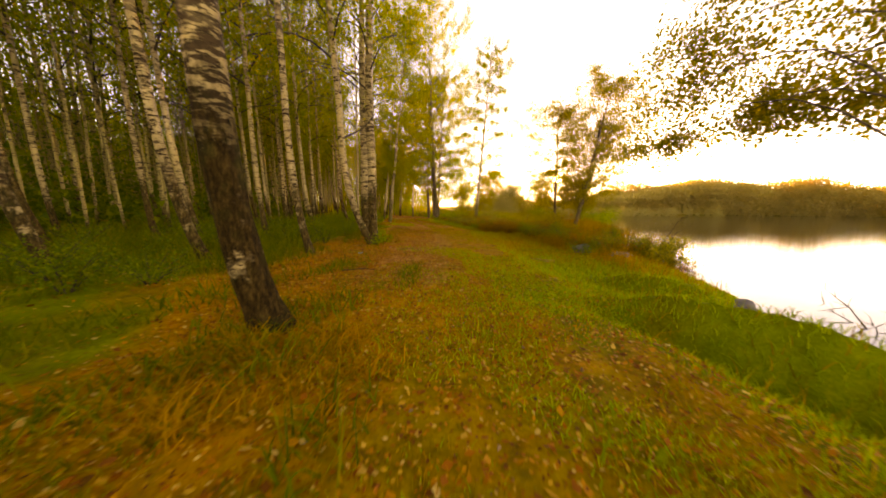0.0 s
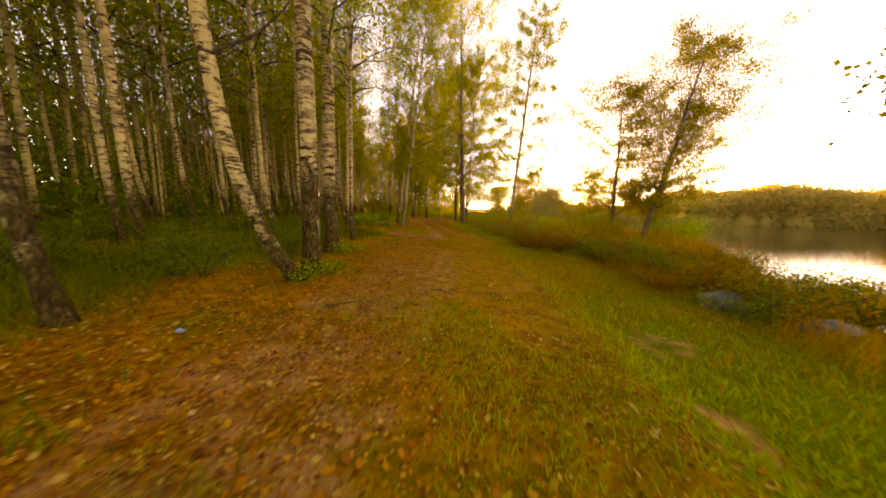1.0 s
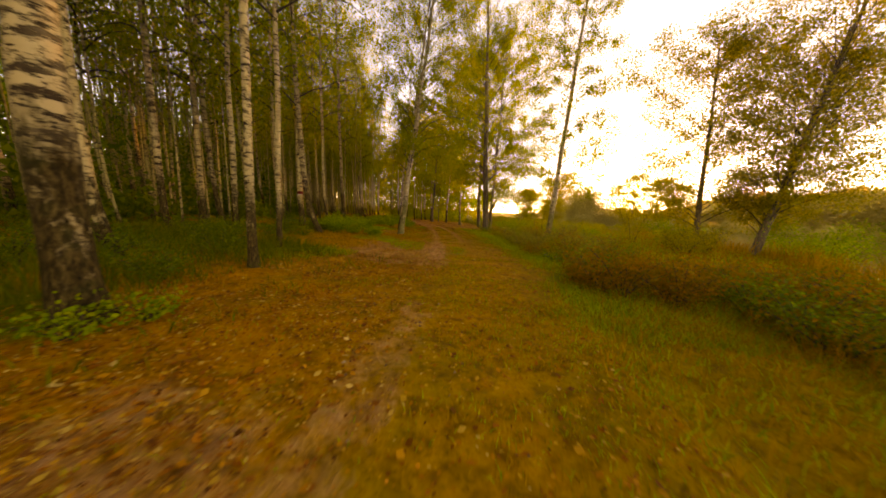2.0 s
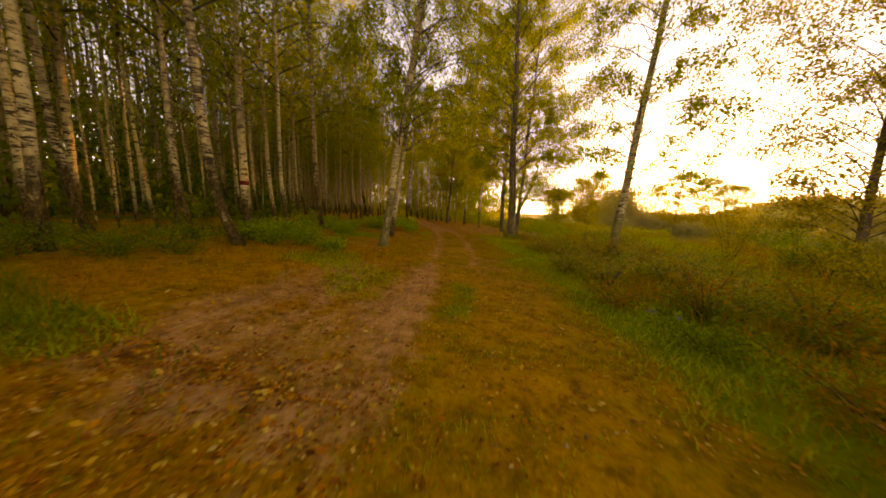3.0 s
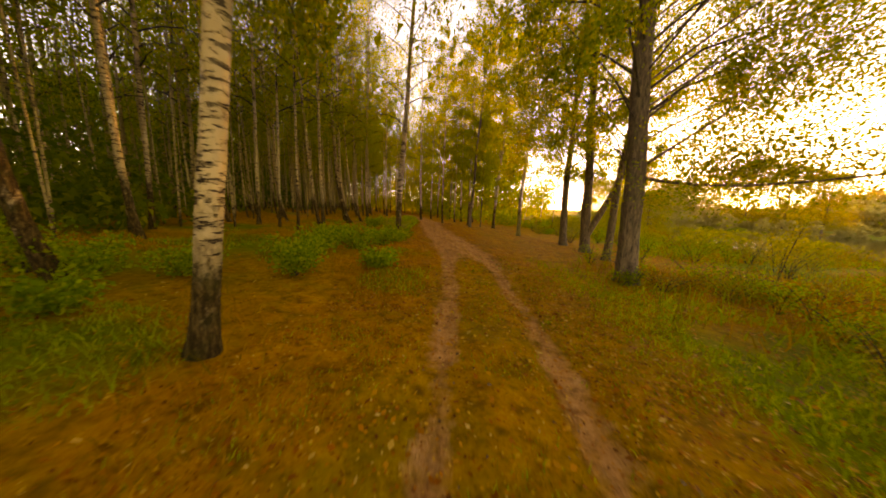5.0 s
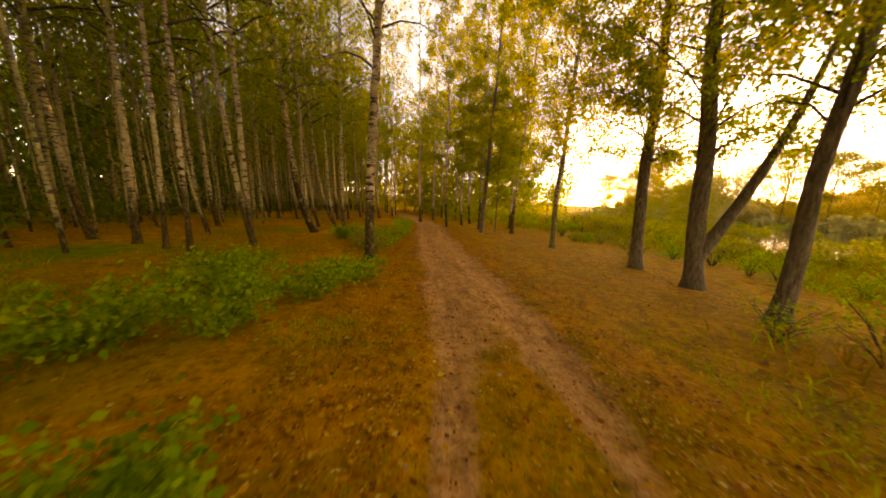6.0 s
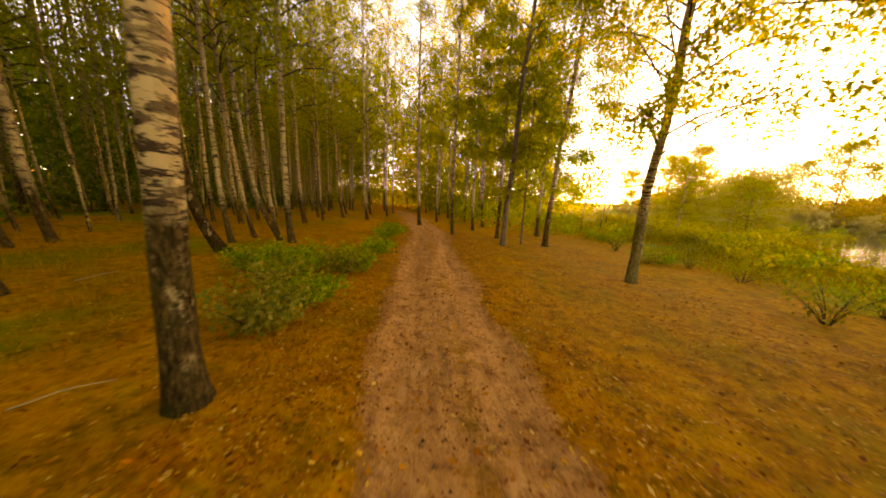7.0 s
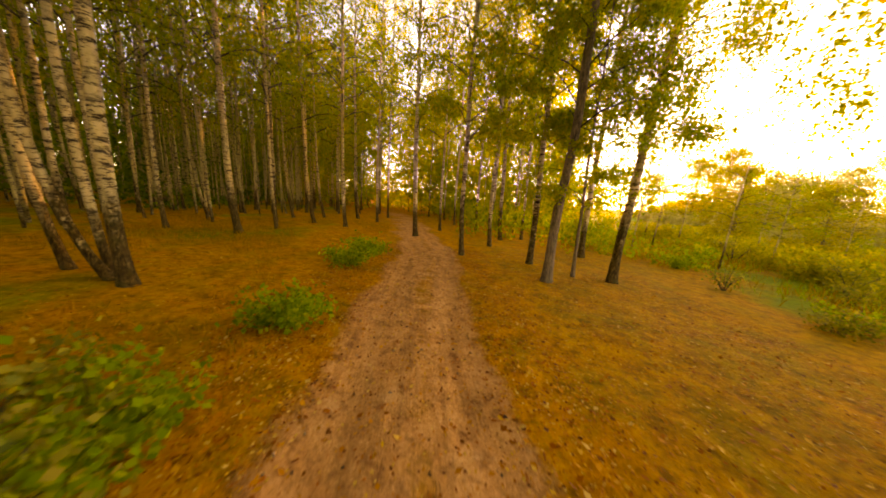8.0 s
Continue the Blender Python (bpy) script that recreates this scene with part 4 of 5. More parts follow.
def build_far_shore():
    rng = np.random.default_rng(8)
    cs, rs = [], []
    for k in range(1500):
        if k % 6:
            x, y = rng.uniform(30, 340), rng.uniform(165, 215)
        else:
            x, y = rng.uniform(262, 330), rng.uniform(-150, 200)
        h = 19 + 2.2 * math.sin(x * 0.031 + y * 0.043) + 1.5 * math.sin(x * 0.09 - y * 0.11) + rng.uniform(-1.2, 1.2)
        h = h * (0.36 + 0.64 * min(1, max(0, (x - 92) / 45)) if y > 160 else 1.0)
        z = ground_z(x, y)
        for f in (0.06, 0.2, 0.38, 0.58, 0.8):
            cs.append((x, y, z + h * f))
            rs.append((rng.uniform(3.5, 6.5), rng.uniform(3.5, 6.5), h * 0.24))
    # the shore's haze lies only in its pale leaf colour
    leaf_cloud("far_woods", rng, cs, rs, 46, 1.15, LEAF_HAZE, "wooded far shore of the lake, evening haze put into its leaf colour", "woods")
    # belt of bushes behind the wet meadow, with one taller clump; same haze-toned leaves
    cs, rs = [], []
    for k in range(190):
        if k % 3:
            x, y, h = rng.uniform(8, 110), rng.uniform(100, 150), rng.uniform(1.5, 3.6)
        else:
            x, y = rng.normal(30, 3.0), rng.normal(119, 5)
            h = 11.5 * math.exp(-((x - 30) / 6) ** 2) * rng.uniform(0.75, 1.05) + 1.5
        z = max(ground_z(x, y), WATER_Z)
        for _ in range(9):
            f = rng.uniform(0.1, 0.95)
            cs.append((x + rng.normal(0, 0.15 * h), y + rng.normal(0, 0.15 * h), z + h * f))
            rs.append((0.20 * h * rng.uniform(0.6, 1.2) + 0.2, 0.20 * h * rng.uniform(0.6, 1.2) + 0.2, 0.11 * h + 0.1))
    leaf_cloud("tree_belt", rng, cs, rs, 60, 0.30, LEAF_HAZE, "loose belt of bushes and trees behind the wet meadow", "trees")
    cs, rs = [], []
    for _ in range(170):
        y = rng.uniform(46, 96)
        x = shore(y) + rng.uniform(-9, -0.5) if y < 80 else rng.uniform(-4, 30)
        if 50 < y < 60 and x > 3:
            continue
        h = rng.uniform(0.5, 1.5)
        z = max(ground_z(x, y), WATER_Z)
        for _ in range(4):
            cs.append((x + rng.normal(0, 0.5), y + rng.normal(0, 0.5), z + h * rng.uniform(0.2, 0.8)))
            rs.append((0.45 * h + 0.15, 0.45 * h + 0.15, 0.3 * h))
    leaf_cloud("meadow_bushes", rng, cs, rs, 70, 0.13, LEAF_ALDER, "olive bushes scattered over the wet meadow", "bushes")
    # the low sun itself, far behind everything
    bm = bmesh.new()
    bmesh.ops.create_uvsphere(bm, u_segments=24, v_segments=12, radius=30)
    me = bpy.data.meshes.new("sun_disc")
    bm.to_mesh(me)
    bm.free()
    m = Nodes("sun_glow")
    em = m.put("ShaderNodeEmission", Strength=40.0)
    em.inputs[0].default_value = (1.0, 0.62, 0.22, 1)
    m.link(em.outputs[0], m.out.inputs[0])
    me.materials.append(m.mat)
    ob = tagged(new("sun_disc", me), "low golden evening sun above the horizon", "sun", kind="structure")
    ob.location = SUN_DIR * 3000


build_far_shore()


# ---------------------------------------------------------------- shrubs
def shrub(x, y, wide, tall, seed, leaf, size, count, label, name="shrub", stems=9, group="shrubs"):
    """Thin stems from one foot, each with its own leaves."""
    rng = np.random.default_rng(seed)
    bush = new(name)
    bush.location = (x, y, ground_z(x, y) - 0.02)
    tagged(bush, label, "shrub", group)
    wood, spots = [], []
    t = np.linspace(0, 1, 4)
    for k in range(stems):
        an, ln = k * 2.4 + rng.uniform(-0.4, 0.4), rng.uniform(0.45, 1.0)
        top = np.array([math.cos(an) * wide * ln, math.sin(an) * wide * ln, tall * rng.uniform(0.55, 1.0)])
        pts = np.stack([top[0] * t ** 1.3, top[1] * t ** 1.3, top[2] * (1.25 * t - 0.25 * t ** 2)], 1) + np.array([math.cos(an), math.sin(an), 0]) * 0.06 * wide
        wood.append(tube(pts, 0.010 * (1.1 - 0.8 * t) * min(1.2, 0.6 + tall * 0.4), 4))
        n = count // stems
        s = rng.uniform(0.25, 1.05, n)
        q = np.stack([np.interp(s, t, pts[:, c]) for c in range(3)], 1) + rng.normal(0, 0.13 * wide + 0.04, (n, 3)) * np.array([1, 1, 0.7])
        q[:, 2] = np.maximum(q[:, 2], 0.05)
        spots.append(q)
    tagged(child("stemwork", mesh_from("stemwork", *joined(wood), TWIG, True), bush), kind="stuff")
    child("foliage", mesh_from("foliage", *leaves(rng, np.concatenate(spots), size, 0.1, 0.40), leaf), bush)
    return bush


GREEN = "low green leafy shrub beside the track"
YELLOW = "low shrub with broad yellowing leaves beside the track"
BROWN = "rust-brown bracken and bramble thicket on the bank"
n = 1000
for x, y, w, h in ((-5.8, 22.2, 0.6, 0.7), (-5.2, 22.9, 0.6, 0.6), (-4.1, 22.7, 0.5, 0.45), (-6.5, 23.2, 0.55, 0.6), (-7.6, 23.6, 0.5, 0.45), (-6.6, 24.0, 0.6, 0.7), (-6.2, 26.0, 0.6, 0.7),
                   (-8.4, 28.0, 0.6, 0.7), (-7.7, 28.9, 0.6, 0.6), (-9.3, 27.6, 0.7, 0.8), (-7.0, 27.2, 0.5, 0.45), (-5.4, 31.6, 0.5, 0.5), (-7.2, 33.2, 0.75, 0.7), (-8.6, 34.0, 0.85, 0.65), (-7.3, 34.7, 0.75, 0.65), (-7.4, 35.9, 0.65, 0.5), (-9.6, 34.6, 0.7, 0.5), (-8.0, 32.4, 0.7, 0.55),
                   (-10.3, 40.3, 0.6, 0.6), (-11.6, 40.5, 0.65, 0.6), (-10.9, 41.1, 0.6, 0.6), (-10.1, 42.0, 0.55, 0.55), (-10.9, 43.9, 0.55, 0.5), (-12.7, 47.0, 0.65, 0.55),
                   (-13.1, 48.2, 0.65, 0.55), (-7.6, 31.2, 0.7, 0.6), (-6.2, 29.9, 0.6, 0.7), (-9.3, 39.9, 0.5, 0.5)):
    n += 1
    shrub(x, y, w, h, n, LEAF_SHRUB, 0.06 if y < 29 else 0.072, 1300, GREEN, group="green shrubs beside the track")
for x, y, w, h in ((-9.3, 39.1, 0.7, 0.62), (-9.9, 39.8, 0.65, 0.65), (-9.0, 38.8, 0.5, 0.55), (-10.1, 41.6, 0.65, 0.6), (-11.2, 41.8, 0.6, 0.5)):
    n += 1
    shrub(x, y, w, h, n, LEAF_YELLOW, 0.072, 720, YELLOW, group="yellow shrubs beside the track")
for x, y, w, h in ((-1.25, 9.3, 0.35, 0.4), (-1.1, 9.9, 0.3, 0.35), (-1.95, 12.1, 0.35, 0.35), (-1.8, 12.6, 0.3, 0.3), (0.6, 34.1, 0.35, 0.6), (0.3, 33.9, 0.3, 0.4)):
    n += 1
    shrub(x, y, w, h, n, LEAF_SHRUB, 0.045, 320, "tuft of weeds at the foot of a birch", "weeds", group="weeds at the birches")
rs = np.random.default_rng(20)
for k in range(60):
    y = rs.uniform(2.5, 24)
    x = float(np.interp(y, CENTRE[:, 1], CENTRE[:, 0])) - rs.uniform(3.4 if y < 16 else 6.0, 9.5)
    n += 1
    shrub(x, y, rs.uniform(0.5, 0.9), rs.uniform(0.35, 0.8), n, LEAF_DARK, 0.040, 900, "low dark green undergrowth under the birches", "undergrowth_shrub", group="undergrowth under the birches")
rs = np.random.default_rng(21)
for k in range(150):
    y = rs.uniform(10.5, 30) if k % 2 else rs.uniform(10, 18)
    x = float(np.interp(y, CENTRE[:, 1], CENTRE[:, 0])) + (rs.uniform(2.9, 7.0) if 16 < y < 25 else rs.uniform(5.2, 9.6))
    n += 1
    if y > 21.5 and k % 4:
        shrub(x, y, rs.uniform(0.5, 0.9), rs.uniform(0.3, 0.95), n, LEAF_YELLOW if k % 2 else LEAF_SHRUB, 0.048, 900, "soft yellow-green shrub on the bank", "bank_shrub", group="thicket on the bank")
    else:
        shrub(x, y, rs.uniform(0.5, 0.9), rs.uniform(0.3, 1.05), n, LEAF_BRACKEN if k % 3 else LEAF_DARK, 0.045, 900, BROWN if k % 3 else "tangled green bramble on the bank", "bracken" if k % 3 else "bramble", group="thicket on the bank")
for k in range(60):
    y = rs.uniform(24, 37)
    x = float(np.interp(y, CENTRE[:, 1], CENTRE[:, 0])) + rs.uniform(3.6 if y < 31 else 4.6, 10.0)
    n += 1
    kind = (LEAF_YELLOW, LEAF_BRACKEN, LEAF_SHRUB)[k % 3]
    shrub(x, y, rs.uniform(0.4, 0.9), rs.uniform(0.3, 0.85), n, kind, 0.042, 560, ("small yellow-leaved willow shrub in the verge", "rust-brown bracken clump in the verge", "small green shrub in the verge")[k % 3], ("willow_shrub", "bracken", "shrub")[k % 3], group="shrubs of the verge")
for k in range(30):
    y = rs.uniform(29, 52)
    x = float(np.interp(y, CENTRE[:, 1], CENTRE[:, 0])) + (rs.uniform(6.5, 14) if y < 38 else rs.uniform(10.5, 18))
    n += 1
    shrub(x, y, rs.uniform(0.6, 1.2), rs.uniform(0.5, 1.3), n, LEAF_YELLOW if k % 2 else LEAF_SHRUB, 0.055, 620, "bushy yellow-green shrub in the lakeside meadow", group="meadow shrubs")
shrub(5.3, 37.6, 0.6, 2.6, 2020, LEAF_ALDER, 0.07, 520, "slender leafy sapling standing in the meadow", "sapling", 4, "meadow shrubs")
for k, (x, y, w, h) in enumerate(((3.85, 26.6, 0.6, 1.05), (4.6, 26.7, 0.6, 1.15), (5.4, 27.3, 0.7, 1.0), (3.5, 27.3, 0.5, 0.7))):
    shrub(x, y, w, h, 2060 + k, LEAF_YELLOW if k % 2 else LEAF_BRACKEN, 0.05, 800, "low browned bush round the foot of a slanting birch", "meadow_bush", 11, "meadow shrubs")
shrub(7.2, 35.0, 1.1, 1.5, 2021, LEAF_YELLOW, 0.06, 1500, "rounded bright yellow-green bush in the meadow", "willow_bush", 16, "willow bushes")
shrub(-0.2, 44.8, 0.8, 1.0, 2001, LEAF_YELLOW, 0.08, 380, "thin-stemmed willow bush in the dry grass", "willow_bush", 14, "willow bushes")
shrub(-2.87, 53.0, 0.6, 0.9, 2002, LEAF_YELLOW, 0.08, 320, "thin-stemmed willow bush in the dry grass", "willow_bush", 12, "willow bushes")
shrub(2.6, 45.5, 0.9, 1.2, 2003, LEAF_YELLOW, 0.08, 420, "thin-stemmed willow bush in the dry grass", "willow_bush", 14, "willow bushes")
for k, (x, y, w, h) in enumerate(((-2.2, 49.9, 0.7, 0.6), (-1.6, 50.5, 0.6, 0.5), (-2.0, 58.2, 0.9, 0.9), (1.5, 55.9, 1.0, 1.2), (2.8, 52.0, 0.9, 1.0), (-3.2, 56.4, 0.6, 0.6), (0.2, 53.6, 0.7, 0.7), (3.4, 57.5, 1.1, 1.4), (5.2, 54.0, 1.1, 1.2), (0.4, 61.0, 1.2, 1.5))):
    shrub(x, y, w, h, 2030 + k, LEAF_SHRUB if k % 3 else LEAF_YELLOW, 0.07, 700, "bushy yellow-green shrub in the lakeside meadow", group="meadow shrubs")
for k, (x, y, w, h) in enumerate(((15.6, 25.6, 1.8, 2.6), (16.2, 27.4, 1.8, 2.4), (12.4, 31.2, 1.6, 2.0), (10.8, 32.5, 1.8, 3.2), (11.6, 27.4, 1.2, 1.5), (12.6, 28.0, 1.3, 1.7), (10.4, 25.8, 1.1, 1.3), (12.0, 29.4, 1.2, 1.6), (9.6, 10.6, 0.8, 1.0), (10.4, 11.8, 0.9, 1.1), (9.0, 9.6, 0.6, 0.7), (11.4, 13.4, 0.9, 0.9))):
    shrub(x, y, w, h, 2010 + k, LEAF_SHRUB if k < 3 else LEAF_ALDER, 0.07, 4200 if k < 4 else 1500, "leafy willow bush at the edge of the water", "willow_bush", 14, "willow bushes")


# ---------------------------------------------------------------- ground cover
def frame_of_path(s):
    seg = np.hypot(*np.diff(CENTRE, axis=0).T)
    run = np.concatenate([[0], np.cumsum(seg)])
    return np.interp(s, run, CENTRE[:, 0]), np.interp(s, run, CENTRE[:, 1])


def scatter(rng, count, u_from, u_to, s_from=24, s_to=90):
    """Spots beside the path's middle line: u metres to its left."""
    s = rng.uniform(s_from, s_to, count)
    x, y = frame_of_path(s)
    x2, y2 = frame_of_path(s + 0.2)
    dx, dy = x2 - x, y2 - y
    ln = np.hypot(dx, dy)
    u = rng.uniform(u_from, u_to, count)
    return x - dy / ln * u, y + dx / ln * u, u


def blade_mesh(name, rng, x, y, tall, wide, mat, label, lean=0.5):
    z = height(x, y) - 0.01
    n = len(x)
    an = rng.uniform(0, 2 * np.pi, n)
    side = np.stack([np.cos(an), np.sin(an), np.zeros(n)], 1) * (wide * rng.uniform(0.6, 1.4, n))[:, None]
    top = rng.normal(0, lean, (n, 3))
    top[:, 2] = 1
    top *= (tall * rng.uniform(0.5, 1.3, n))[:, None]
    p = np.stack([x, y, z], 1)
    bend = p + top * np.array([0.4, 0.4, 0.6])
    tip = p + top * np.array([1.2, 1.2, 0.95])
    v = np.stack([p - side, p + side, bend + side * 0.7, tip, bend - side * 0.7], 1).reshape(-1, 3)
    b = np.arange(n)[:, None] * 5
    f = np.concatenate([b + np.array([[0, 1, 2]]), b + np.array([[0, 2, 4]]), b + np.array([[4, 2, 3]])])
    tagged(new(name, mesh_from(name, v, f, mat)), label, "grass", kind="stuff")


def dry_spots(x, y):
    """Dry ground that is not trodden bare."""
    rag = 0.8 + 0.9 * waves(x, y, 4.0, 47) + 0.9 * np.sin(x * 37 + y * 53)
    bare = (((x - 4.27) / 0.5) ** 2 + ((y - 8.7) / 0.55) ** 2 < rag) | (((x - 3.8) / 0.3) ** 2 + ((y - 7.2) / 0.3) ** 2 < rag)
    bare = bare | ((np.abs(x - 3.95 + 0.33 * (y - 6.4)) < 0.11 * rag) & (y > 5.0) & (y < 7.3))
    return (x < shore(y) - 0.5) & ~bare


def build_grass():
    rng = np.random.default_rng(31)
    # lush bank by the lake
    x, y, u = scatter(rng, 60000, -8.5, -1.9, 26, 52)
    keep = dry_spots(x, y) & (rng.uniform(size=len(x)) < 0.25 + 0.75 * step(-1.8, -3.0, u)) & (y < 19)
    x, y = x[keep], y[keep]
    dry = rng.uniform(size=len(x)) < 0.12 + 0.45 * step(6, 12, y)
    blade_mesh("lush_grass", rng, x[~dry], y[~dry], 0.12, 0.006, GRASS_GREEN, "lush bright green grass on the lake bank")
    blade_mesh("straw_grass", rng, x[dry], y[dry], 0.20, 0.005, GRASS_DRY, "straw-coloured grass mixed into the bank")
    # thicker grass under the first birches, their shade put into its colour
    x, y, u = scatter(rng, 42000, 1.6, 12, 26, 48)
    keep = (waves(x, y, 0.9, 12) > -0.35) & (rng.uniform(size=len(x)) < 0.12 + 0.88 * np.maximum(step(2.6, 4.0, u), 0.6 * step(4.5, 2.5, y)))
    blade_mesh("woodland_sedge", rng, x[keep], y[keep], 0.16 + 0.26 * step(3.0, 4.6, u[keep]), 0.007, GRASS_SHADE, "grass under the birches, coloured darker for their shade")
    # short grass on and beside the track
    x, y, u = scatter(rng, 120000, -2.6, 2.4, 28, 66)
    late = step(33, 36, y)
    bare = np.maximum(np.maximum(np.exp(-((u - 0.62) / 0.3) ** 2), np.exp(-((u + 0.62) / 0.3) ** 2)) * step(17, 21, y), late * (np.abs(u) < 1.1))
    bare = np.maximum(bare, step(3, 6, y) * step(17, 13, y) * np.exp(-(u / 0.6) ** 4) * 0.8)
    bare = np.maximum(bare, step(15.5, 17.5, y) * step(24, 21, y) * step(0.0, 0.6, u) * 0.9)
    keep = (rng.uniform(size=len(x)) > bare) & (waves(x, y, 2.2, 15) > -0.1) & (rng.uniform(size=len(x)) > late * 0.75) & (rng.uniform(size=len(x)) > 0.75 * step(0.0, 0.8, u) * step(16, 12, y) * step(1.5, 4.5, y))
    x, y = x[keep], y[keep]
    half = rng.uniform(size=len(x)) < 0.35
    blade_mesh("short_grass", rng, x[half], y[half], 0.065, 0.004, GRASS_GREEN, "short trodden grass along the track")
    blade_mesh("dry_grass", rng, x[~half], y[~half], 0.065, 0.004, GRASS_DRY, "short dry ochre grass along the track")
    # low yellow-green turf where the track starts
    x, y, u = scatter(rng, 46000, -3.2, 1.4, 26, 40)
    keep = (waves(x, y, 1.4, 37) > -0.15) & (rng.uniform(size=len(x)) < 0.25 + 0.75 * step(0.8, -1.0, u)) & (y < 9) & dry_spots(x, y)
    blade_mesh("turf", rng, x[keep], y[keep], 0.085, 0.0045, GRASS_GREEN, "low yellow-green turf beside the start of the track", 0.7)
    # dry tufts on the floor of the wood
    x, y, u = scatter(rng, 60000, 1.5, 13, 44, 92)
    keep = waves(x, y, 1.2, 17) > 0.0
    blade_mesh("dry_grass", rng, x[keep], y[keep], 0.15, 0.006, GRASS_DRY, "sparse dry grass tufts on the floor of the wood")
    # green tufts in the litter
    x, y, u = scatter(rng, 60000, 1.1, 9, 40, 72)
    keep = (waves(x, y, 0.85, 41) > 0.45) & (y > 14) & (y < 36)
    blade_mesh("green_tufts", rng, x[keep], y[keep], 0.12, 0.006, GRASS_GREEN, "small green tufts among the fallen leaves", 0.7)
    # meadow right of the track
    x, y, u = scatter(rng, 75000, -22, -3.0, 50, 100)
    keep = dry_spots(x, y) & (rng.uniform(size=len(x)) < np.where(y < 37, step(-2.5, -7, u), step(-8.5, -13.5, u + 1.5 * waves(x, y, 0.5, 61)))) & (y > 17)
    x, y = x[keep], y[keep]
    half = rng.uniform(size=len(x)) < 0.35
    blade_mesh("meadow_grass", rng, x[half], y[half], 0.38, 0.010, GRASS_GREEN, "tall green meadow grass towards the lake")
    blade_mesh("meadow_grass", rng, x[~half], y[~half], 0.38, 0.010, GRASS_DRY, "tall straw-coloured meadow grass towards the lake")
    # rougher green verge between the track and the thicket
    x, y, u = scatter(rng, 34000, -5.2, -1.7, 44, 68)
    keep = (rng.uniform(size=len(x)) < step(-1.6, -2.6, u) * step(37, 31, y)) & (waves(x, y, 1.5, 29) > -0.5)
    blade_mesh("verge_grass", rng, x[keep], y[keep], 0.11, 0.006, GRASS_GREEN, "rough green verge grass beside the track", 0.6)
    # tall dry stems standing through the thicket
    x, y, u = scatter(rng, 15000, -8.5, -2.8, 36, 56)
    keep = (waves(x, y, 1.1, 35) > -0.1) & dry_spots(x, y) & (u < np.where(y < 15, -5.0, -3.8))
    blade_mesh("thicket_grass", rng, x[keep], y[keep], 0.45, 0.005, GRASS_DRY, "tall dry stems standing through the thicket", 0.35)
    # reeds along the water
    y = rng.uniform(18, 74, 14000)
    x = shore(y) + rng.normal(-0.3, 0.8, 14000)
    keep = (y < 51) | (y > 60)
    x, y = x[keep], y[keep]
    blade_mesh("reeds", rng, x, y, 1.0, 0.012, GRASS_DRY, "straw-coloured reeds along the water's edge", 0.18)
    # coarse tussocks by the first birch, darkened in colour for the shade
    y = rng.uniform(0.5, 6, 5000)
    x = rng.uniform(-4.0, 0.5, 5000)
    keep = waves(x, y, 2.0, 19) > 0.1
    blade_mesh("grass_tussocks", rng, x[keep], y[keep], 0.22, 0.008, GRASS_SHADE, "coarse arching grass tussocks by the first birch", 0.7)
    # long dry grass at the foot of the first birch
    knots = np.stack([rng.uniform(-1.1, 0.5, 34), rng.uniform(1.2, 2.5, 34)], 1)
    p = knots[rng.integers(0, 34, 900)] + rng.normal(0, 0.06, (900, 2))
    blade_mesh("grass_tussocks", rng, p[:, 0], p[:, 1], 0.20, 0.006, GRASS_DRY, "long arching pale dry grass by the first birch", 1.0)


def build_litter():
    rng = np.random.default_rng(41)
    parts = []
    for count, a, b, s0, s1 in ((26000, 0.2, 4.2, 34, 48), (24000, -3.0, 3.0, 27, 38), (34000, -2.4, 2.6, 28, 62), (34000, 0.8, 6.0, 28, 80), (46000, -7, -0.8, 56, 84), (9000, -1.0, 1.0, 60, 84), (20000, 0.95, 2.4, 60, 84), (9000, -2.0, -1.0, 60, 84)):
        x, y, u = scatter(rng, count, a, b, s0, s1)
        keep = dry_spots(x, y)
        parts.append((x[keep], y[keep]))
    x, y = np.concatenate([p[0] for p in parts]), np.concatenate([p[1] for p in parts])
    z = height(x, y) + rng.uniform(0.004, 0.03, len(x))
    n = len(x)
    an = rng.uniform(0, 2 * np.pi, n)
    a = np.stack([np.cos(an), np.sin(an), rng.normal(0, 0.25, n)], 1)
    b = np.stack([-np.sin(an), np.cos(an), rng.normal(0, 0.3, n)], 1)
    s = (0.040 * rng.uniform(0.5, 1.0, n) * (1 + (rng.uniform(size=n) < 0.12)))[:, None]
    p = np.stack([x, y, z], 1)
    v = np.stack([p - a * s * 0.5, p + b * s * 0.34, p + a * s * 0.5, p - b * s * 0.34], 1).reshape(-1, 3)
    tagged(new("fallen_leaves", mesh_from("fallen_leaves", v, np.arange(4 * n).reshape(-1, 4), LITTER)), "fallen birch leaves in orange, yellow and brown", "leaf litter", kind="stuff")


build_grass()
build_litter()


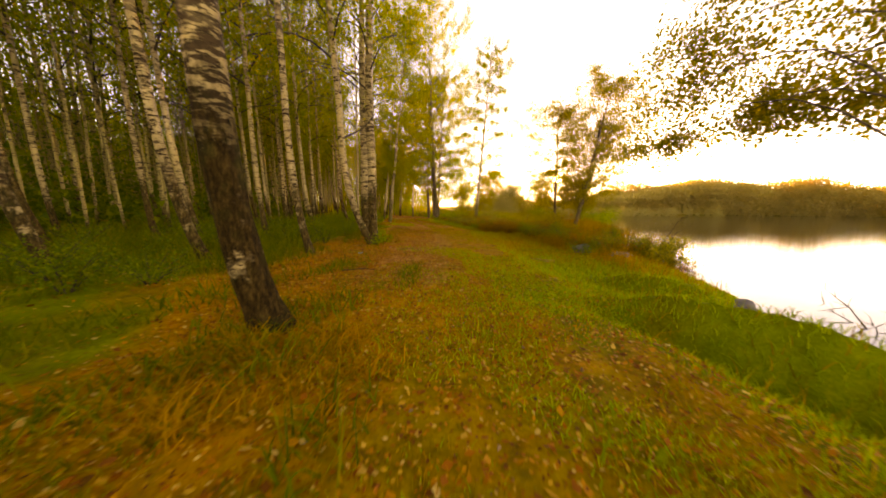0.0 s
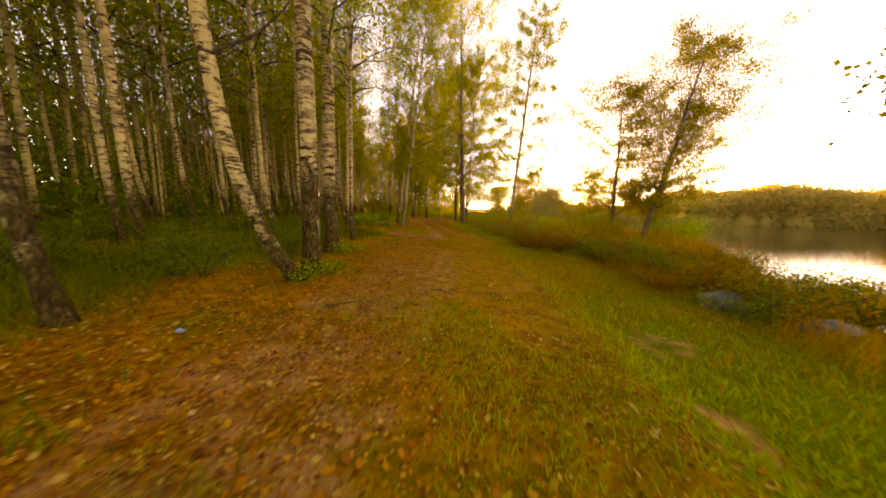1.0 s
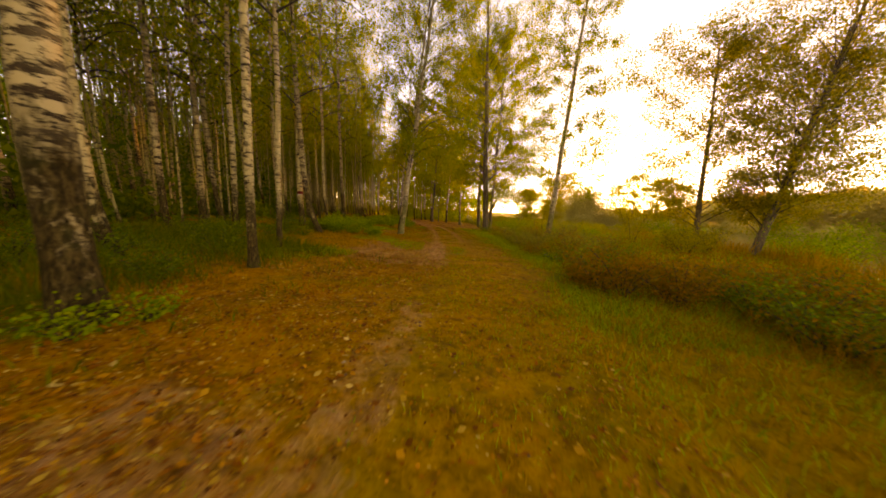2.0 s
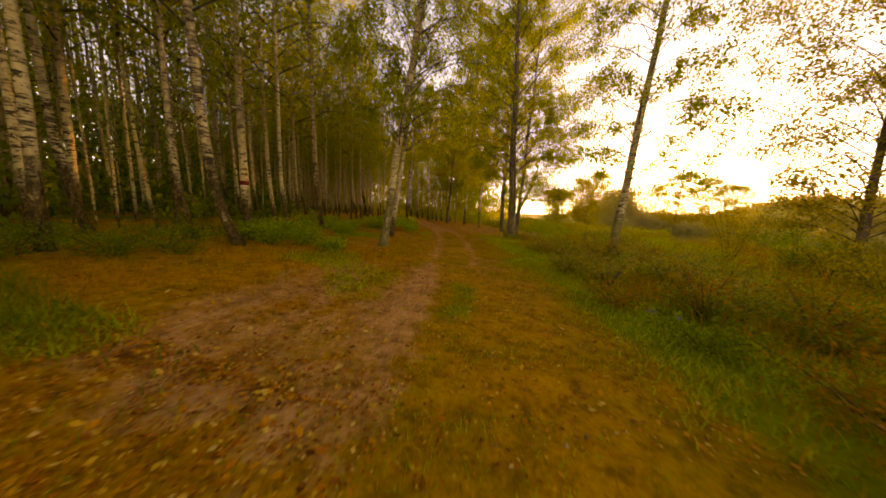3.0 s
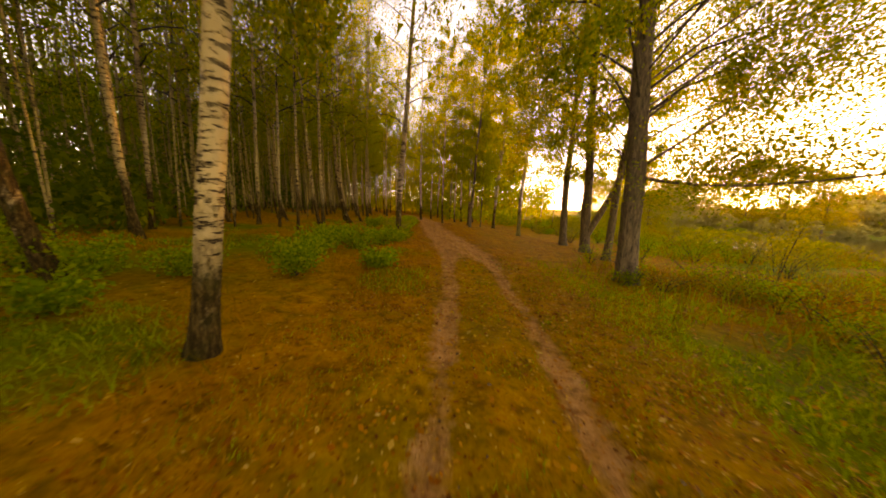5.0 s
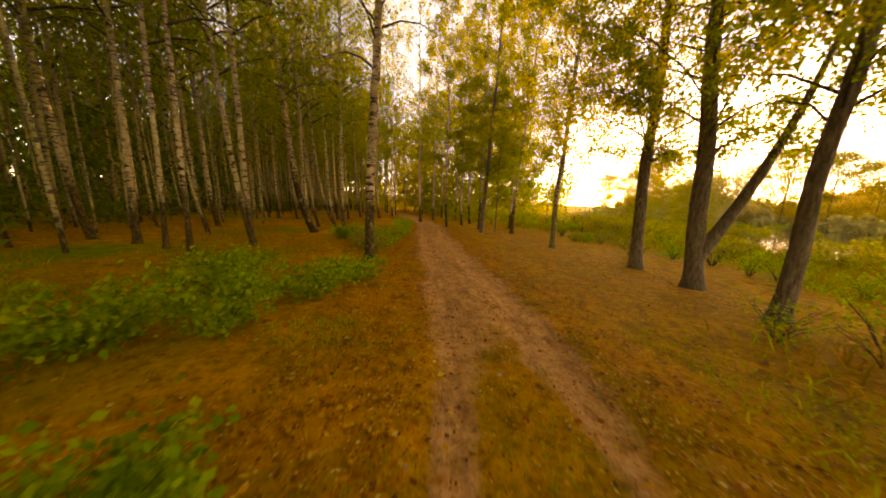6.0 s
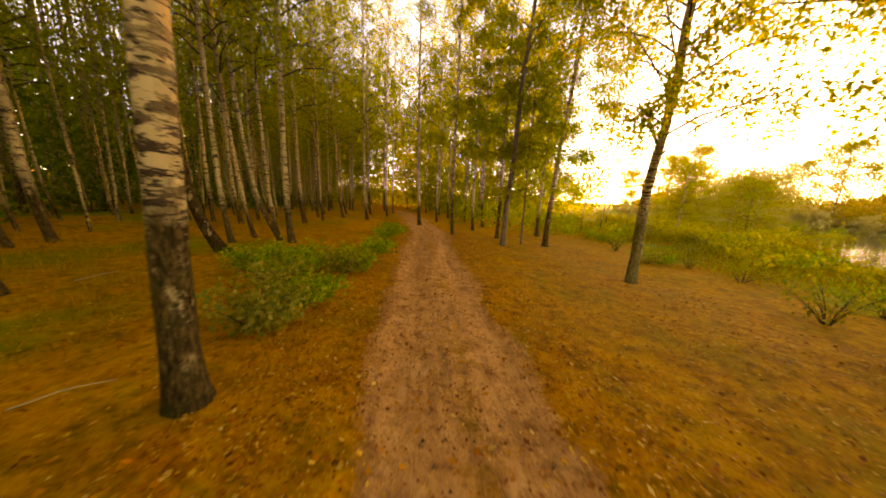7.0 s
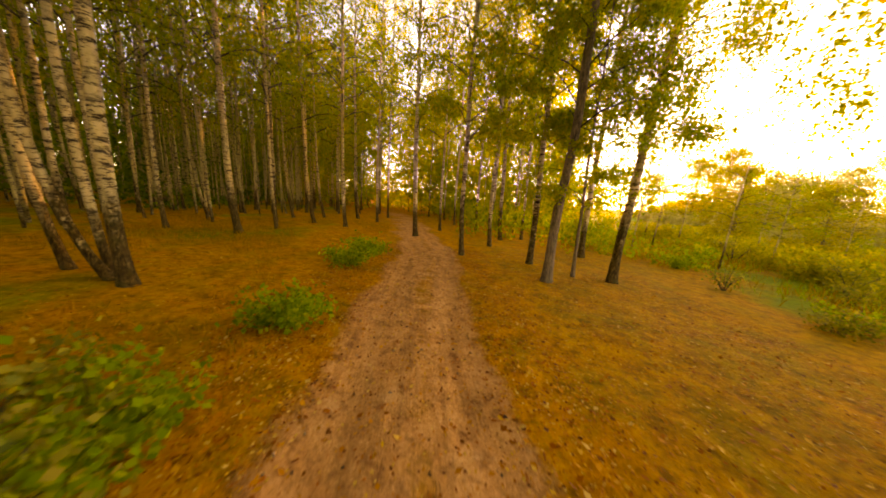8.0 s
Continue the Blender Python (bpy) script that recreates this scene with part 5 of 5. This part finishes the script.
# ---------------------------------------------------------------- small things
def boulder(x, y, sx, sy, sz, seed, label):
    bm = bmesh.new()
    bmesh.ops.create_icosphere(bm, subdivisions=3, radius=1)
    for v in bm.verts:
        k = 1 + 0.28 * noise.noise(v.co * 1.3 + Vector((seed, 0, 0))) + 0.10 * noise.noise(v.co * 3.5 + Vector((0, seed, 0)))
        v.co = Vector((v.co.x * sx, v.co.y * sy, v.co.z * sz)) * k
    me = bpy.data.meshes.new("rock")
    bm.to_mesh(me)
    bm.free()
    me.materials.append(STONE)
    ob = new("rock", me)
    ob.location = (x, y, ground_z(x, y) + sz * 0.35)
    tagged(ob, label, "rock", "rocks on the bank")


boulder(6.65, 10.9, 0.42, 0.30, 0.26, 3.0, "grey mottled boulder lying in the bank grass")
boulder(7.5, 10.0, 0.45, 0.25, 0.14, 8.0, "flat grey stone half sunk in grass")
boulder(3.45, 21.3, 0.10, 0.08, 0.06, 6.0, "small pale stone in the bank grass")
boulder(3.75, 21.1, 0.09, 0.07, 0.06, 7.0, "small pale stone in the bank grass")
boulder(6.75, 5.0, 0.22, 0.18, 0.15, 5.0, "small grey stone at the water's edge")


def mushroom(x, y, tall, cap, seed):
    rng = np.random.default_rng(seed)
    tall, cap = tall * 0.7, cap * 0.65
    top = new("mushroom")
    top.location = (x, y, ground_z(x, y) - 0.01)
    tagged(top, "small red-capped mushroom with a white stalk", "mushroom", "red mushrooms")
    z = np.linspace(0, tall, 5)
    child("stalk", mesh_from("stalk", *tube(np.stack([0.006 * np.sin(z * 30), 0 * z, z], 1), [0.016, 0.012, 0.010, 0.010, 0.009], 8), STALK, True), top)
    t = np.linspace(0, 1, 6)
    r, h = cap * np.cos(t * 1.5), tall - 0.012 + cap * 0.62 * np.sin(t * 1.57)
    v, f = tube(np.stack([0 * t, 0 * t, h], 1), r, 12)
    child("cap", mesh_from("cap", v, f, CAP, True), top)


STALK, CAP = plain("mushroom_stalk", (0.75, 0.70, 0.58)), plain("mushroom_cap", (0.62, 0.055, 0.02), 0.35)
for k, (x, y, a, b) in enumerate(((-3.85, 24.16, 0.10, 0.045), (-3.30, 23.88, 0.09, 0.05), (-3.08, 23.76, 0.10, 0.055), (-3.25, 23.74, 0.07, 0.035), (-3.55, 24.08, 0.06, 0.03), (-0.66, 8.67, 0.09, 0.042))):
    mushroom(x, y, a, b, 3000 + k)


STRAW_WOOD = plain("weathered_twig", (0.42, 0.30, 0.13), 0.8)


def stick(points, r, label="thin fallen stick lying on the track", mat=TWIG):
    pts = np.array([(x, y, ground_z(x, y) + r * 0.8 + up) for x, y, up in points])
    t = np.linspace(0, 1, 8)
    fine = np.stack([np.interp(t, np.linspace(0, 1, len(pts)), pts[:, c]) for c in range(3)], 1)
    base = fine[0].copy()
    ob = new("fallen_stick", mesh_from("fallen_stick", *tube(fine - base, r * (1.1 - 0.6 * t), 6), mat, True))
    ob.location = base
    tagged(ob, label, "stick", "fallen sticks")


stick([(0.92, 9.49, 0.01), (1.15, 9.42, 0.02), (1.34, 9.32, 0.0)], 0.008)
stick([(0.80, 8.70, 0.0), (1.0, 8.62, 0.02), (1.14, 8.64, 0.0)], 0.006)
stick([(-0.3, 8.2, 0.02), (-0.05, 8.45, 0.04), (0.1, 8.55, 0.0)], 0.007, "thin fallen stick lying among leaves")
stick([(-9.31, 37.02, 0.02), (-9.24, 37.3, 0.05), (-9.12, 37.57, 0.02)], 0.008, "thin pale fallen stick among leaves", STRAW_WOOD)
stick([(-12.91, 38.31, 0.05), (-12.95, 38.6, 0.08), (-12.92, 38.84, 0.1)], 0.012, "thin pale fallen stick among leaves", STRAW_WOOD)
stick([(-1.0, 5.2, 0.02), (-0.6, 5.35, 0.05), (-0.2, 5.3, 0.02)], 0.009, "thin fallen stick lying among leaves")


def bare_bush(x, y, tall, seed, label):
    """Dead branches with their twigs, each branch a part."""
    rng = np.random.default_rng(seed)
    bush = new("dead_branch")
    bush.location = (x, y, max(ground_z(x, y), WATER_Z - 0.3))
    tagged(bush, label, "branch", "dead branches at the shore")
    t = np.linspace(0, 1, 6)
    for k in range(5):
        an = k * 1.3 + rng.uniform(-0.3, 0.3)
        way = np.array([math.cos(an), math.sin(an), rng.uniform(0.5, 1.3)]) * tall * rng.uniform(0.6, 1.0)
        pts = t[:, None] * way + np.cumsum(rng.normal(0, 0.04 * tall, (6, 3)), 0) * t[:, None]
        pieces = [tube(pts, 0.018 * (1.1 - t), 5)]
        for _ in range(7):
            i = int(rng.integers(2, 6))
            end = pts[i] + rng.normal(0, 0.22 * tall, 3) + np.array([0, 0, 0.08])
            pieces.append(tube(np.stack([pts[i], (pts[i] + end) / 2 + rng.normal(0, 0.02, 3), end]), [0.007, 0.005, 0.002], 4))
        child("limb", mesh_from("limb", *joined(pieces), TWIG, True), bush)


bare_bush(9.8, 11.4, 1.5, 61, "bare dead branch standing at the water's edge")
bare_bush(8.9, 4.6, 0.9, 62, "bare forked branch sticking out of the water")
bare_bush(10.8, 12.8, 1.2, 63, "bare dead branch standing at the water's edge")


def trail_mark(tree, z0, z1, sides, mat, label):
    """A painted band round the trunk, laid on its bark."""
    trunk = next(c for c in tree.children if c.name.startswith("trunk"))
    co = np.array([v.co[:] for v in trunk.data.vertices])
    co = co[:len(co) // sides * sides].reshape(-1, sides, 3)
    heights = co[:, :, 2].mean(1)
    rng = np.random.default_rng(int(z0 * 100))
    ragged = rng.normal(0, 0.006, sides)
    rows = []
    for z, grow in ((z0, 0.99), (z0, 1.035), (z1, 1.035), (z1, 0.99)):
        k = int(np.searchsorted(heights, z)) - 1
        f = (z - heights[k]) / (heights[k + 1] - heights[k])
        ring = co[k] * (1 - f) + co[k + 1] * f
        mid = ring.mean(0)
        ring = mid + (ring - mid) * grow
        ring[:, 2] += ragged
        rows.append(ring)
    v = np.concatenate(rows)
    i, j = np.meshgrid(np.arange(3), np.arange(sides), indexing="ij")
    n = (j + 1) % sides
    f = np.stack([i * sides + j, i * sides + n, (i + 1) * sides + n, (i + 1) * sides + j], -1).reshape(-1, 4)
    child("trail_mark", mesh_from("trail_mark", v, f, mat), tree, label)


trail_mark(blazed, 1.72, 1.88, 14, plain("red_paint", (0.17, 0.012, 0.008), 0.7), "painted dark red band")
trail_mark(blazed, 1.685, 1.705, 14, plain("white_paint", (0.8, 0.78, 0.72), 0.6), "thin white painted line")


def scrap(x, y):
    rng = np.random.default_rng(9)
    gx, gy = np.meshgrid(np.linspace(-0.05, 0.05, 6), np.linspace(-0.03, 0.03, 5))
    v = np.stack([gx.ravel(), gy.ravel(), 0.018 + rng.normal(0, 0.008, 30)], 1)
    i, j = np.meshgrid(np.arange(4), np.arange(5), indexing="ij")
    f = np.stack([i * 6 + j, i * 6 + j + 1, (i + 1) * 6 + j + 1, (i + 1) * 6 + j], -1).reshape(-1, 4)
    ob = new("wrapper", mesh_from("wrapper", v, f, plain("blue_foil", (0.25, 0.45, 0.75), 0.35)))
    ob.location = (x, y, ground_z(x, y))
    tagged(ob, "crumpled pale blue wrapper dropped in the leaves", "litter")


scrap(-1.2, 7.18)


def build_clods():
    """Loose crumbs of earth and bits of bark on the bare track."""
    rng = np.random.default_rng(51)
    x, y, u = scatter(rng, 2600, -1.15, 1.15, 28, 90)
    keep = (y > 33) | (rng.uniform(size=len(x)) < 0.35)
    x, y = x[keep], y[keep]
    n = len(x)
    r = 0.012 * rng.uniform(0.4, 1.9, n) ** 1.3
    p = np.stack([x, y, height(x, y)], 1)
    c = np.array([(1, 0, 0), (-0.5, 0.87, 0), (-0.5, -0.87, 0), (0, 0, 0.9)])
    v = (p[:, None] + c[None] * r[:, None, None] * rng.uniform(0.6, 1.4, (n, 4, 1))).reshape(-1, 3)
    b = np.arange(n)[:, None] * 4
    f = np.concatenate([b + np.array([[0, 1, 3]]), b + np.array([[1, 2, 3]]), b + np.array([[2, 0, 3]])])
    m = Nodes("earth_crumb")
    mat = m.done(m.ramp(m.island(), [(0.0, (0.09, 0.045, 0.02)), (0.6, (0.20, 0.105, 0.045)), (1.0, (0.38, 0.24, 0.13))]), 0.95)
    tagged(new("earth_crumbs", mesh_from("earth_crumbs", v, f, mat)), "loose earth crumbs and bark bits on the track", "soil", kind="stuff")


build_clods()
